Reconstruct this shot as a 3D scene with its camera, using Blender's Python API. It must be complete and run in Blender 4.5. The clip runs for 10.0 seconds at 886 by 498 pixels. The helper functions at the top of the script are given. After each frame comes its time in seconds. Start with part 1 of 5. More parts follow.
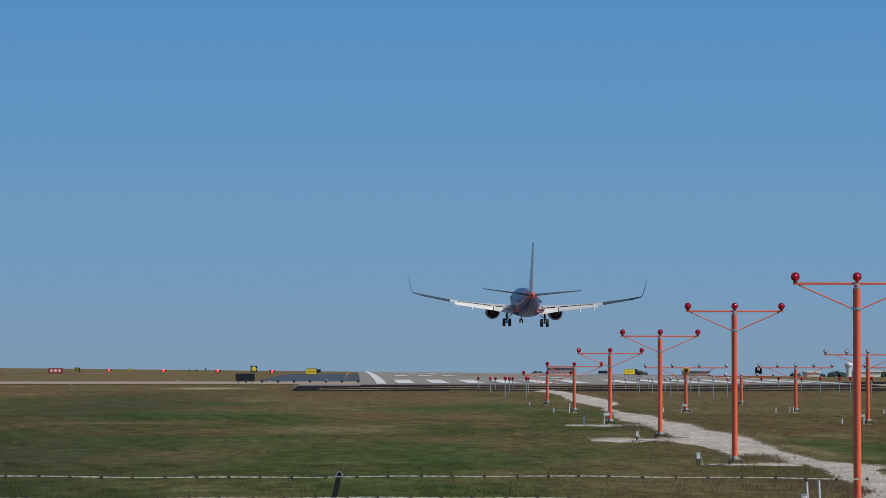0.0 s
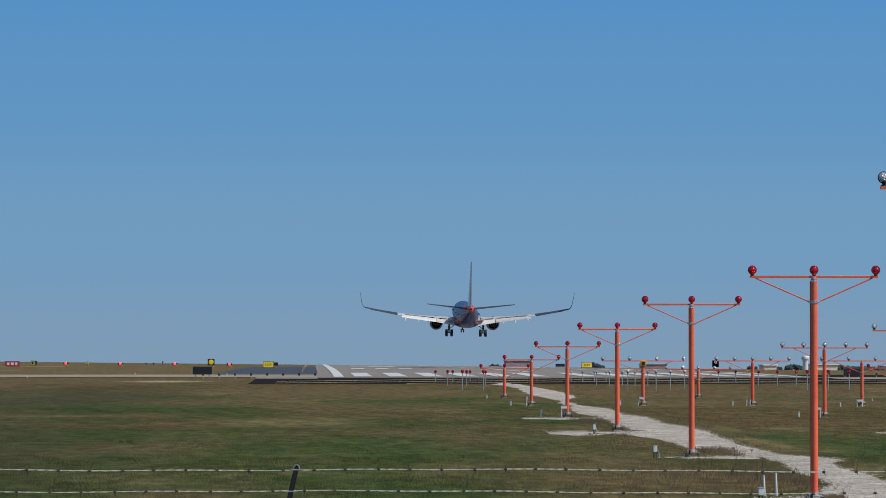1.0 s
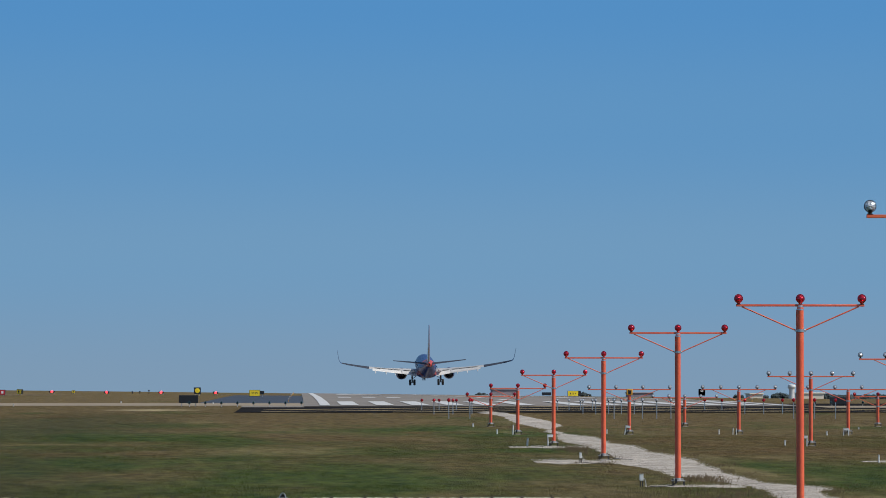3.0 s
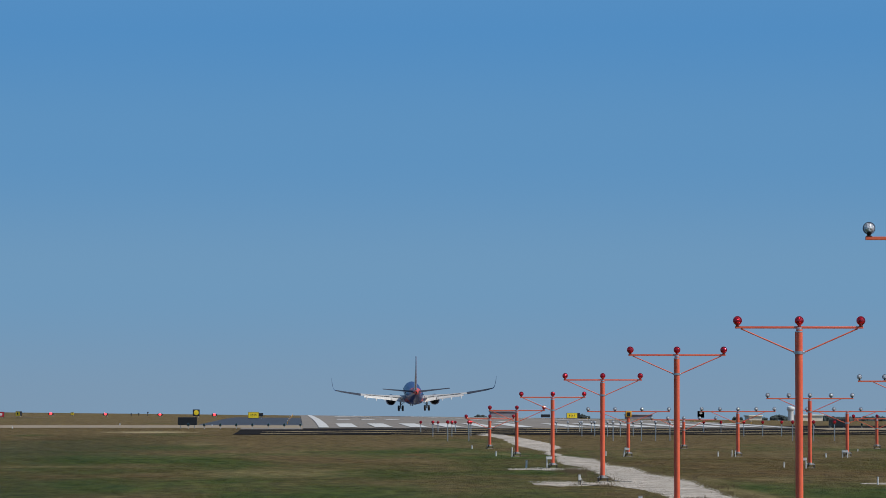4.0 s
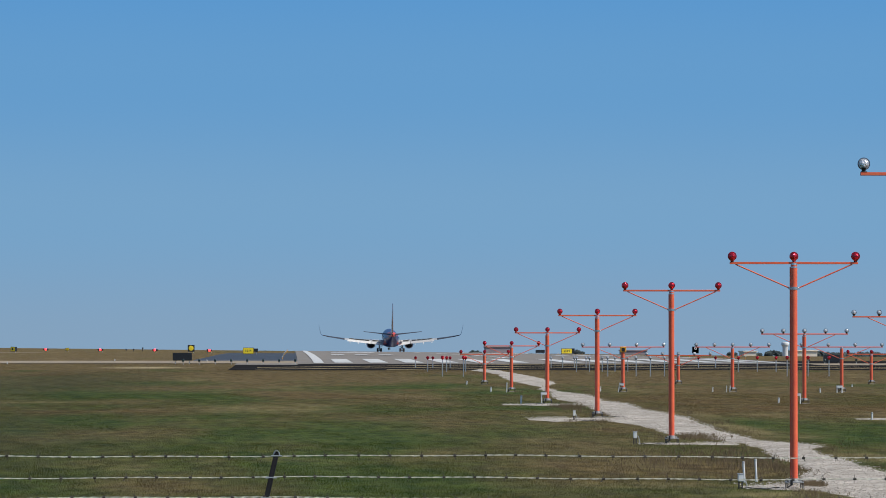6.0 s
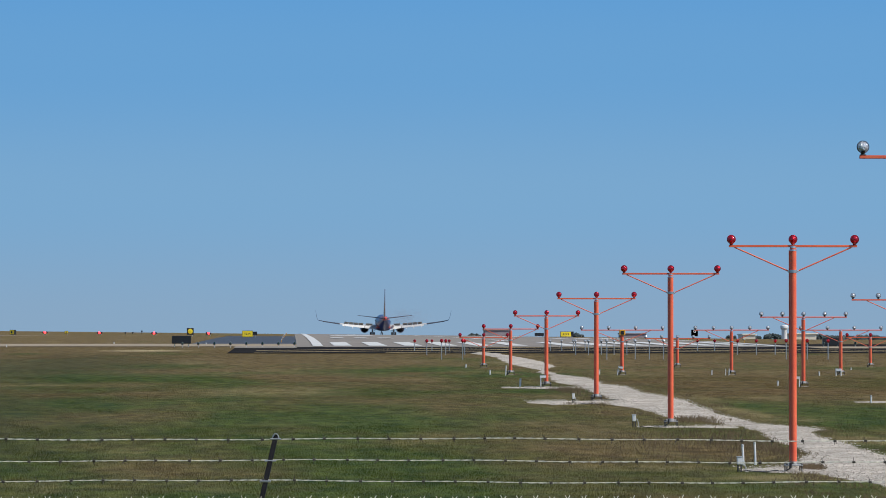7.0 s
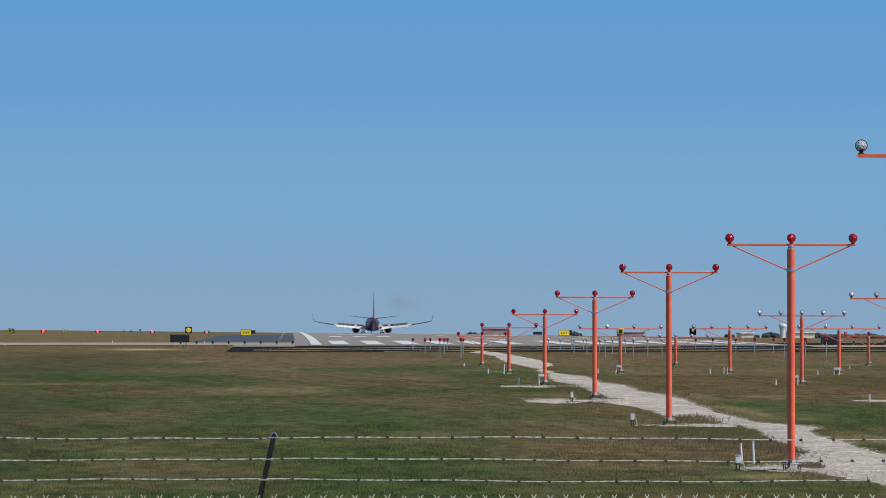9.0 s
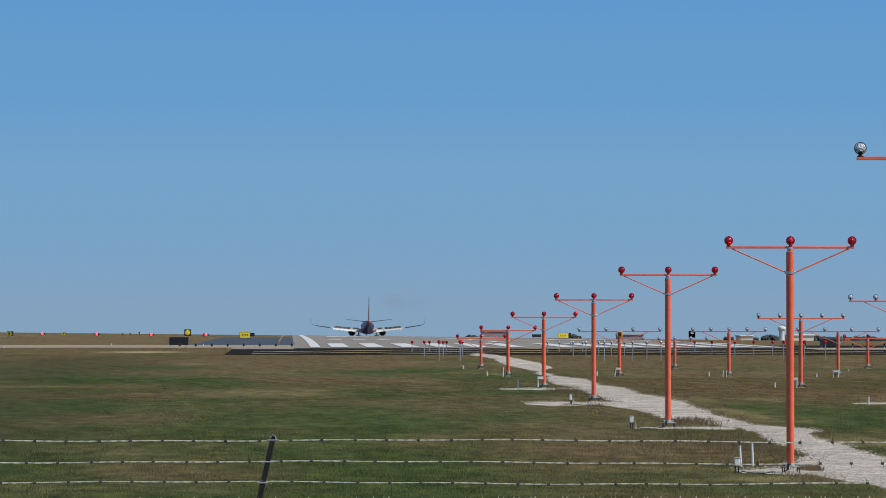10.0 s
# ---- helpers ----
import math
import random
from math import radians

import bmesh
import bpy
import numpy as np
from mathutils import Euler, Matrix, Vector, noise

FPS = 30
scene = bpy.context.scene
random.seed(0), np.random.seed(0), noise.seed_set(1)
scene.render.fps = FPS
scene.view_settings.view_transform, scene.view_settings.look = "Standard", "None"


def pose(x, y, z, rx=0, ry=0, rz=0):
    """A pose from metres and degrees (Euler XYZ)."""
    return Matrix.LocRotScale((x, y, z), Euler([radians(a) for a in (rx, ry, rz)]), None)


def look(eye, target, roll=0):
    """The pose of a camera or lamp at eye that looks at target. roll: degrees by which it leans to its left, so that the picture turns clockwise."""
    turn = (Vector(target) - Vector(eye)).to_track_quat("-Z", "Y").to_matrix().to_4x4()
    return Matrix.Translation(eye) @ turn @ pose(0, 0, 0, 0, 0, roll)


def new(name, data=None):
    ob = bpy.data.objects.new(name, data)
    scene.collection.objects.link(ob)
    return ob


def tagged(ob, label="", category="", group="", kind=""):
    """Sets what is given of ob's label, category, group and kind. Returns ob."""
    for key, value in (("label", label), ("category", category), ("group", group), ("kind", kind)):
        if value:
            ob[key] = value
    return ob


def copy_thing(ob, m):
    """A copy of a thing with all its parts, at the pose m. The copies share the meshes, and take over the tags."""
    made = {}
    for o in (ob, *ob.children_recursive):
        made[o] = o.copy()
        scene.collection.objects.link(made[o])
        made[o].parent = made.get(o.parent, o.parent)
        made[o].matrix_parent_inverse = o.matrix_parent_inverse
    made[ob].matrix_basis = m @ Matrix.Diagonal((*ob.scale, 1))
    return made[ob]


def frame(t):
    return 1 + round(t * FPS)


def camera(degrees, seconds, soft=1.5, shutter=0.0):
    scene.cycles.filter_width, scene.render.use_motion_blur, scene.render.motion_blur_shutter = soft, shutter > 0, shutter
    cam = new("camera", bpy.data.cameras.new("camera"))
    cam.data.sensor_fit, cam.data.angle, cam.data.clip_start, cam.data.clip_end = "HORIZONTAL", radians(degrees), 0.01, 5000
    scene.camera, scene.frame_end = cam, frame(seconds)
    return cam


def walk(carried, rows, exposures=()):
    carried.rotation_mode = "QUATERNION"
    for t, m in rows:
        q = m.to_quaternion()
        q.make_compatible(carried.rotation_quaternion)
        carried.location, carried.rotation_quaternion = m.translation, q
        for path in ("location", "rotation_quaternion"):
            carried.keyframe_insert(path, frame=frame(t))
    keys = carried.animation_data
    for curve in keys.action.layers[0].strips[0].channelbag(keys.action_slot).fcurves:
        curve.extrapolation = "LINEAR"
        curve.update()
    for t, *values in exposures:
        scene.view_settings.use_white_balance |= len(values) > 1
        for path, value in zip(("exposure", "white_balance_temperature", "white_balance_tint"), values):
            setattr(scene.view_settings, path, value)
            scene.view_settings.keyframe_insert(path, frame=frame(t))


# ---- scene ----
# ---- the camera: hand-held with a long lens, it only turns ----
F = 784 / math.tan(radians(13.183) / 2)
EYE = 3.3
cam = camera(13.183, 10.0, 0.7)


def aim(right, down):
    """The camera's pose, turned from its resting aim by so many lens units."""
    head = 2.2532 - math.degrees(math.atan(right / F))
    tilt = math.degrees(math.atan(149 / F)) + math.degrees(math.atan(down / F))
    return pose(0, 0, EYE, 90 + tilt, 0, -head)


SWAY = [(0, 112.4, 67.3), (0.5, 81.2, 62.4), (1.0, 36.8, 55.1), (1.5, 24.5, 52.0), (2.0, 23.0, 50.8), (2.5, 17.6, 59.7),
        (3.0, 12.6, 105.6), (3.2, 12.0, 125.0), (4.3, 10.6, 145.0), (4.5, 10.7, 140.8), (5.0, 9.2, 119.8), (5.5, 6.1, 88.8),
        (6.0, 1.5, 30.6), (6.2, 1.5, 13.5), (7.3, -0.4, 0.2), (7.5, 0, 0), (8.0, 1.2, 0), (8.5, -0.3, -1.4), (9.0, -3.0, -1.6),
        (9.5, -3.2, -3.0), (10.0, -4.6, 3.0)]
EXPOSURES = [(0, -0.04), (2.5, 0.04), (3.0, -0.03), (3.2, -0.05), (4.5, -0.08), (5.0, -0.04), (6.0, 0.14), (7.5, 0.25), (9.0, 0.20), (10.0, 0.14)]
walk(cam, [(t, aim(r, d)) for t, r, d in SWAY], EXPOSURES)

# ---- sky and sun ----
SUN_ELEV, SUN_AZ = 47.0, 116.0          # azimuth clockwise from the runway's heading
world = bpy.data.worlds.new("sky")
scene.world = world
world.use_nodes = True
wn, wl = world.node_tree.nodes, world.node_tree.links
sky = wn.new("ShaderNodeTexSky")
sky.sky_type, sky.sun_disc = "NISHITA", False
sky.sun_elevation, sky.sun_rotation = radians(SUN_ELEV), radians(SUN_AZ)
sky.air_density, sky.dust_density, sky.ozone_density = 1.0, 0.4, 2.0
coord = wn.new("ShaderNodeTexCoord")
split = wn.new("ShaderNodeSeparateXYZ")
wl.new(coord.outputs["Generated"], split.inputs[0])
haze = wn.new("ShaderNodeValToRGB")
haze.color_ramp.interpolation = "EASE"
els = haze.color_ramp.elements
els[0].position, els[0].color = 0.0, (0.211, 0.328, 0.466, 1)
els[1].position, els[1].color = 0.105, (0.088, 0.275, 0.560, 1)
e = els.new(0.035)
e.color = (0.165, 0.331, 0.526, 1)
e = els.new(0.07)
e.color = (0.118, 0.300, 0.545, 1)
wl.new(split.outputs[2], haze.inputs[0])
fade = wn.new("ShaderNodeMapRange")
fade.inputs[1].default_value, fade.inputs[2].default_value = 0.10, 0.45
wl.new(split.outputs[2], fade.inputs[0])
gain = wn.new("ShaderNodeVectorMath")
gain.operation = "SCALE"
gain.inputs[3].default_value = 0.1
wl.new(sky.outputs[0], gain.inputs[0])
mixs = wn.new("ShaderNodeMix")
mixs.data_type = "RGBA"
wl.new(fade.outputs[0], mixs.inputs[0])
wl.new(haze.outputs[0], mixs.inputs[6])
wl.new(gain.outputs[0], mixs.inputs[7])
wl.new(mixs.outputs[2], wn["Background"].inputs[0])
wn["Background"].inputs[1].default_value = 1.0
sun = new("sun", bpy.data.lights.new("sun", "SUN"))
sun.data.energy, sun.data.angle, sun.data.color = 3.6, radians(0.53), (1.0, 0.95, 0.87)
a, b = radians(SUN_AZ), radians(SUN_ELEV)
sun.matrix_world = look((math.sin(a) * math.cos(b) * 100, math.cos(a) * math.cos(b) * 100, math.sin(b) * 100), (0, 0, 0))


# ---- materials ----
def mat(name, colour, rough=0.6, metal=0.0, vary=0.15, scale=6.0, bump=0.0, fine=60.0, emit=0.0, coat=0.0, second=None, island=False, spec=0.5):
    """A surface with variation at two scales, in object or world metres."""
    m = bpy.data.materials.new(name)
    m.use_nodes = True
    n, l = m.node_tree.nodes, m.node_tree.links
    p = n["Principled BSDF"]
    p.inputs["Roughness"].default_value, p.inputs["Metallic"].default_value = rough, metal
    p.inputs["Coat Weight"].default_value = coat
    p.inputs["Specular IOR Level"].default_value = spec
    tc = n.new("ShaderNodeTexCoord")
    big, small = n.new("ShaderNodeTexNoise"), n.new("ShaderNodeTexNoise")
    for t, s in ((big, scale), (small, fine)):
        l.new(tc.outputs["Object"], t.inputs["Vector"])
        t.inputs["Scale"].default_value, t.inputs["Detail"].default_value = s, 5
    add = n.new("ShaderNodeMath")
    add.operation = "ADD"
    l.new(big.outputs[0], add.inputs[0]), l.new(small.outputs[0], add.inputs[1])
    if island:
        g = n.new("ShaderNodeNewGeometry")
        more = n.new("ShaderNodeMath")
        more.operation = "MULTIPLY_ADD"
        l.new(g.outputs["Random Per Island"], more.inputs[0])
        more.inputs[1].default_value = 0.7
        l.new(add.outputs[0], more.inputs[2])
        add = more
    r = n.new("ShaderNodeMapRange")
    r.inputs[1].default_value, r.inputs[2].default_value = (0.7, 1.3) if not island else (0.8, 1.9)
    l.new(add.outputs[0], r.inputs[0])
    mx = n.new("ShaderNodeMix")
    mx.data_type = "RGBA"
    lo = [c * (1 - vary) for c in colour]
    hi = second or [min(1, c * (1 + vary)) for c in colour]
    mx.inputs[6].default_value, mx.inputs[7].default_value = (*lo, 1), (*hi, 1)
    l.new(r.outputs[0], mx.inputs[0])
    l.new(mx.outputs[2], p.inputs["Base Color"])
    if bump:
        bp = n.new("ShaderNodeBump")
        bp.inputs["Distance"].default_value = bump
        l.new(small.outputs[0], bp.inputs["Height"])
        l.new(bp.outputs[0], p.inputs["Normal"])
    if emit:
        p.inputs["Emission Color"].default_value = (*colour, 1)
        p.inputs["Emission Strength"].default_value = emit
    return m


def field_mat(name, island):
    """Mown autumn grass: green and rust-brown swathes, with paler dry patches."""
    m = bpy.data.materials.new(name)
    m.use_nodes = True
    n, l = m.node_tree.nodes, m.node_tree.links
    p = n["Principled BSDF"]
    p.inputs["Roughness"].default_value = 0.85
    p.inputs["Specular IOR Level"].default_value = 0.15
    g = n.new("ShaderNodeNewGeometry")

    def swathe(sx, sy, scale, detail, off):
        mp = n.new("ShaderNodeMapping")
        mp.inputs["Scale"].default_value = (sx, sy, 0.0)
        mp.inputs["Location"].default_value = (off, off * 0.7, 0)
        l.new(g.outputs["Position"], mp.inputs["Vector"])
        t = n.new("ShaderNodeTexNoise")
        t.inputs["Scale"].default_value, t.inputs["Detail"].default_value = scale, detail
        t.inputs["Roughness"].default_value = 0.6
        l.new(mp.outputs[0], t.inputs["Vector"])
        return t.outputs[0]

    def ramp(src, lo, hi):
        r = n.new("ShaderNodeMapRange")
        r.inputs[1].default_value, r.inputs[2].default_value = lo, hi
        l.new(src, r.inputs[0])
        return r.outputs[0]

    def blend(fac, c1, c2):
        mx = n.new("ShaderNodeMix")
        mx.data_type = "RGBA"
        l.new(fac, mx.inputs[0])
        for k, c in ((6, c1), (7, c2)):
            if isinstance(c, tuple):
                mx.inputs[k].default_value = (*c, 1)
            else:
                l.new(c, mx.inputs[k])
        return mx.outputs[2]

    green = blend(ramp(swathe(1, 0.4, 0.9, 5, 3), 0.35, 0.65), GREEN_A, GREEN_B)
    brown = blend(ramp(swathe(1, 0.5, 1.1, 5, 11), 0.35, 0.65), BROWN_A, BROWN_B)
    broad = swathe(1, 0.30, 0.085, 8, 7)
    pos = n.new("ShaderNodeSeparateXYZ")
    l.new(g.outputs["Position"], pos.inputs[0])
    dry = n.new("ShaderNodeMapRange")          # drier towards the paving
    dry.inputs[1].default_value, dry.inputs[2].default_value = 222, 290
    dry.inputs[4].default_value = 0.18
    l.new(pos.outputs[1], dry.inputs[0])
    tot = n.new("ShaderNodeMath")
    l.new(broad, tot.inputs[0]), l.new(dry.outputs[0], tot.inputs[1])
    lush = n.new("ShaderNodeMapRange")         # greener towards the fence
    lush.inputs[1].default_value, lush.inputs[2].default_value = 85, 150
    lush.inputs[3].default_value, lush.inputs[4].default_value = -0.055, 0.0
    l.new(pos.outputs[1], lush.inputs[0])
    tot2 = n.new("ShaderNodeMath")
    l.new(tot.outputs[0], tot2.inputs[0]), l.new(lush.outputs[0], tot2.inputs[1])
    col = blend(ramp(tot2.outputs[0], 0.41, 0.60), green, brown)
    col = blend(ramp(swathe(1, 0.30, 0.15, 8, 23), 0.57, 0.80), col, STRAW)
    ragged = swathe(1, 0.4, 0.8, 5, 40)
    for sort, cx, cy, sx, sy, k in PATCHES:
        mp = n.new("ShaderNodeMapping")
        mp.vector_type = "POINT"
        mp.inputs["Scale"].default_value = (1 / sx, 1 / sy, 0)
        mp.inputs["Location"].default_value = (-cx / sx, -cy / sy, 0)
        l.new(g.outputs["Position"], mp.inputs["Vector"])
        ln = n.new("ShaderNodeVectorMath")
        ln.operation = "LENGTH"
        l.new(mp.outputs[0], ln.inputs[0])
        ad = n.new("ShaderNodeMath")
        ad.operation = "MULTIPLY_ADD"
        l.new(ragged, ad.inputs[0])
        ad.inputs[1].default_value = 1.3
        l.new(ln.outputs["Value"], ad.inputs[2])
        r = n.new("ShaderNodeMapRange")
        r.inputs[1].default_value, r.inputs[2].default_value, r.inputs[3].default_value, r.inputs[4].default_value = 0.85, 1.75, k, 0.0
        l.new(ad.outputs[0], r.inputs[0])
        col = blend(r.outputs[0], col, {"straw": STRAW, "green": green, "brown": brown, "rust": RUST, "bleached": BLEACHED, "dark": DARKGREEN, "olive": OLIVE}[sort])
    clump = n.new("ShaderNodeMapRange")        # thick and thin tufts
    clump.inputs[1].default_value, clump.inputs[2].default_value = 0.36, 0.64
    clump.inputs[3].default_value, clump.inputs[4].default_value = 0.70, 1.26
    l.new(swathe(1, 0.30, 1.7, 6, 57), clump.inputs[0])
    tuft = n.new("ShaderNodeVectorMath")
    tuft.operation = "SCALE"
    l.new(col, tuft.inputs[0]), l.new(clump.outputs[0], tuft.inputs[3])
    col = tuft.outputs[0]
    if island:
        mul = n.new("ShaderNodeMapRange")
        mul.inputs[3].default_value, mul.inputs[4].default_value = 0.90, 1.12
        l.new(g.outputs["Random Per Island"], mul.inputs[0])
        sc = n.new("ShaderNodeVectorMath")
        sc.operation = "SCALE"
        l.new(col, sc.inputs[0]), l.new(mul.outputs[0], sc.inputs[3])
        col = sc.outputs[0]
    l.new(col, p.inputs["Base Color"])
    if island:
        tr, ms = n.new("ShaderNodeBsdfTranslucent"), n.new("ShaderNodeMixShader")
        l.new(col, tr.inputs[0])
        ms.inputs[0].default_value = 0.58
        l.new(p.outputs[0], ms.inputs[1]), l.new(tr.outputs[0], ms.inputs[2])
        l.new(ms.outputs[0], n["Material Output"].inputs[0])
    else:
        bp = n.new("ShaderNodeBump")
        bp.inputs["Distance"].default_value = 0.15
        l.new(swathe(1, 1, 9, 4, 1), bp.inputs["Height"])
        l.new(bp.outputs[0], p.inputs["Normal"])
    return m


# stands of greener, browner and drier grass, and two broad dark ones that put the left side's lower brightness into the
# colour: centre, half-widths, strength
PATCHES = [("green", -8.6, 250, 5.5, 13, 0.85), ("green", 3.9, 229, 3.2, 12, 0.75), ("green", -4.0, 122, 3.6, 7, 0.55), ("green", -1.2, 115, 1.8, 2.6, 0.9), ("green", 2.6, 146, 3.2, 9, 0.7),
           ("green", 19.5, 143, 3.8, 8, 0.45), ("green", -10.0, 140, 3.0, 8, 0.4), ("green", -22.0, 315, 2.2, 10, 0.7), ("green", 2.5, 103, 3.2, 6, 0.5), ("green", -6.0, 104, 3.0, 6, 0.5), ("green", 7.5, 136, 2.4, 6, 0.5),
           ("rust", -18.7, 290, 3.4, 10, 0.7), ("brown", -8.8, 190, 4.5, 9, 0.7), ("rust", 6.9, 222, 1.4, 6, 0.7), ("rust", 9.4, 222, 1.8, 6, 0.5), ("brown", 27.8, 214, 11, 26, 0.75), ("brown", -0.6, 272, 8, 14, 0.5),
           ("brown", 11.0, 267, 4, 14, 0.6), ("brown", 10.2, 110, 2.2, 5, 0.8), ("brown", 7.5, 98, 3.2, 4, 0.6), ("brown", 7.0, 165, 2.6, 6, 0.6), ("brown", 21.0, 172, 4.0, 9, 0.6), ("brown", 18.8, 118, 2.4, 7, 0.6),
           ("straw", -0.9, 174, 4.2, 12, 0.6), ("bleached", -13.0, 341, 4.4, 9, 1.0), ("dark", -13.0, 122, 8, 60, 0.7), ("dark", -16.0, 250, 10, 75, 0.65), ("rust", 25, 185, 10, 45, 0.45), ("straw", 16.4, 140, 0.8, 10, 0.8), ("straw", 17.0, 113, 1.3, 5, 0.8), ("straw", 16.9, 161, 1.0, 8, 0.5), ("straw", 11.6, 91, 2.0, 2.2, 0.6), ("straw", 9.0, 96, 2.6, 2.0, 0.35), ("olive", 9.5, 118, 3.0, 14, 0.5), ("straw", -12.5, 189, 4.0, 3, 0.35), ("straw", 6.5, 205, 3, 8, 0.25), ("straw", 12.4, 89, 3.0, 3, 0.5), ("straw", 16.6, 114, 1.0, 3, 0.5)]
RUST = (0.170, 0.098, 0.038)
DARKGREEN, OLIVE = (0.040, 0.052, 0.014), (0.185, 0.150, 0.062)
BLEACHED = (0.46, 0.37, 0.21)
GREEN_A, GREEN_B = (0.040, 0.066, 0.011), (0.094, 0.116, 0.021)
BROWN_A, BROWN_B = (0.110, 0.075, 0.028), (0.200, 0.144, 0.058)
STRAW = (0.30, 0.235, 0.105)
FIELD = field_mat("field_earth", False)
BLADES = field_mat("grass_blades", True)
ORANGE = mat("orange_paint", (0.84, 0.112, 0.060), 0.42, vary=0.12, scale=2.5, fine=40, second=(0.90, 0.18, 0.075))
GALV = mat("galvanised_steel", (0.55, 0.56, 0.57), 0.38, 0.85, 0.2, 5, 0.001, 90)
DARKMETAL = mat("dark_steel", (0.045, 0.045, 0.05), 0.5, 0.5, 0.3, 8)
REDGLASS = mat("red_lens", (0.62, 0.008, 0.024), 0.12, 0.7, coat=1.0, vary=0.5, scale=14, bump=0.02, fine=22)
CLEARLENS = mat("clear_lens", (0.84, 0.85, 0.86), 0.10, 0.45, 0.55, 16, 0.04, 22, coat=0.8)
LAMPRIM = mat("dark_lamp_rim", (0.10, 0.10, 0.11), 0.35, 0.7, 0.3, 12)
GREENLENS = mat("green_lens", (0.008, 0.028, 0.022), 0.15, coat=0.4)
CONCRETE = mat("concrete", (0.29, 0.262, 0.222), 0.9, spec=0.15, vary=0.14, scale=0.4, bump=0.004, fine=14)
RUNWAYCON = mat("runway_concrete", (0.228, 0.205, 0.178), 0.9, spec=0.15, vary=0.16, scale=0.22, bump=0.004, fine=5)
ASPHALT = mat("asphalt", (0.020, 0.020, 0.022), 1.0, spec=0.0, vary=0.25, scale=0.35, bump=0.005, fine=12, second=(0.030, 0.030, 0.032))
OLDASPHALT = mat("worn_asphalt", (0.050, 0.053, 0.060), 0.6, spec=0.3, vary=0.25, scale=0.2, bump=0.004, fine=8)
TAXICON = mat("taxiway_concrete", (0.30, 0.245, 0.175), 0.9, spec=0.1, vary=0.2, scale=0.3, bump=0.004, fine=4)
WHITEPAINT = mat("white_marking", (0.56, 0.56, 0.54), 0.75, vary=0.16, scale=0.35, fine=3, spec=0.15)
YELLOWPAINT = mat("yellow_marking", (0.46, 0.35, 0.17), 0.8, vary=0.15, scale=0.6, fine=7)
GRAVEL = mat("limestone_gravel", (0.36, 0.315, 0.26), 0.95, vary=0.45, scale=0.9, bump=0.09, fine=7, second=(0.66, 0.59, 0.50), spec=0.2)
STONE = mat("limestone_chips", (0.20, 0.175, 0.145), 0.9, vary=0.3, scale=3, island=True, second=(0.58, 0.53, 0.46), spec=0.2)
WHITE = mat("white_enamel", (0.72, 0.72, 0.70), 0.45, vary=0.12, scale=7)
BLACK = mat("black_enamel", (0.016, 0.017, 0.019), 0.4, vary=0.25, scale=6)
YELLOW = mat("yellow_sign_face", (0.92, 0.68, 0.03), 0.4, vary=0.06, scale=5)
REDSIGN = mat("red_sign_face", (0.50, 0.02, 0.03), 0.4, vary=0.08, scale=5)
GREY = mat("grey_box_paint", (0.42, 0.43, 0.42), 0.5, vary=0.15, scale=8)
CREAM = mat("cream_cladding", (0.80, 0.72, 0.58), 0.7, vary=0.08, scale=0.3, fine=3)
# russet paled and greyed, the haze over far hangars mixed into it
HAZEDRUSSET = mat("hazed_russet_roof", (0.33, 0.28, 0.30), 0.8, vary=0.2, scale=0.2, fine=3)
GLASSDARK = mat("dark_glass", (0.02, 0.03, 0.04), 0.08, vary=0.1)
# leaf green shifted bluish: distance haze put into the colour
LEAF = mat("hazy_tree_leaves", (0.065, 0.086, 0.088), 0.75, vary=0.3, scale=0.5, island=True, second=(0.085, 0.108, 0.105), spec=0.2)
BARK = mat("bark", (0.09, 0.07, 0.05), 0.9, vary=0.3, scale=2, bump=0.02, fine=12)
PAPI_RED = mat("red_glow", (1.0, 0.016, 0.02), 0.3, emit=9.0)
AMBER = mat("amber_paint", (0.75, 0.36, 0.03), 0.45, vary=0.15)
WIRE = mat("zinc_wire", (0.84, 0.77, 0.63), 0.5, 0.05, 0.25, 12, fine=70)
BARB = mat("dull_barb_wire", (0.07, 0.06, 0.05), 0.7, 0.3, 0.3, 12)


# ---- mesh helpers ----
def part(name, bm, material, parent=None, label="", smooth=True):
    me = bpy.data.meshes.new(name)
    if smooth:
        for f in bm.faces:
            f.smooth = True
    bm.to_mesh(me)
    bm.free()
    for m in (material if isinstance(material, (list, tuple)) else [material]):
        me.materials.append(m)
    if smooth:
        me.set_sharp_from_angle(angle=radians(38))
    ob = new(name, me)
    ob.parent = parent
    if label:
        ob["label"] = label
    return ob


def thing(name, m, label, category, group="", kind=""):
    ob = new(name)
    ob.empty_display_size = 0.3
    ob.matrix_basis = m
    return tagged(ob, label, category, group, kind)


def box(bm, x0, x1, y0, y1, z0, z1, bevel=0.0):
    r = bmesh.ops.create_cube(bm, size=1, matrix=Matrix.Translation(((x0 + x1) / 2, (y0 + y1) / 2, (z0 + z1) / 2)) @ Matrix.Diagonal((x1 - x0, y1 - y0, z1 - z0, 1)))
    if bevel:
        vs = set(r["verts"])
        bmesh.ops.bevel(bm, geom=[e for e in bm.edges if e.verts[0] in vs and e.verts[1] in vs], offset=bevel, segments=1, affect="EDGES")
    return bm


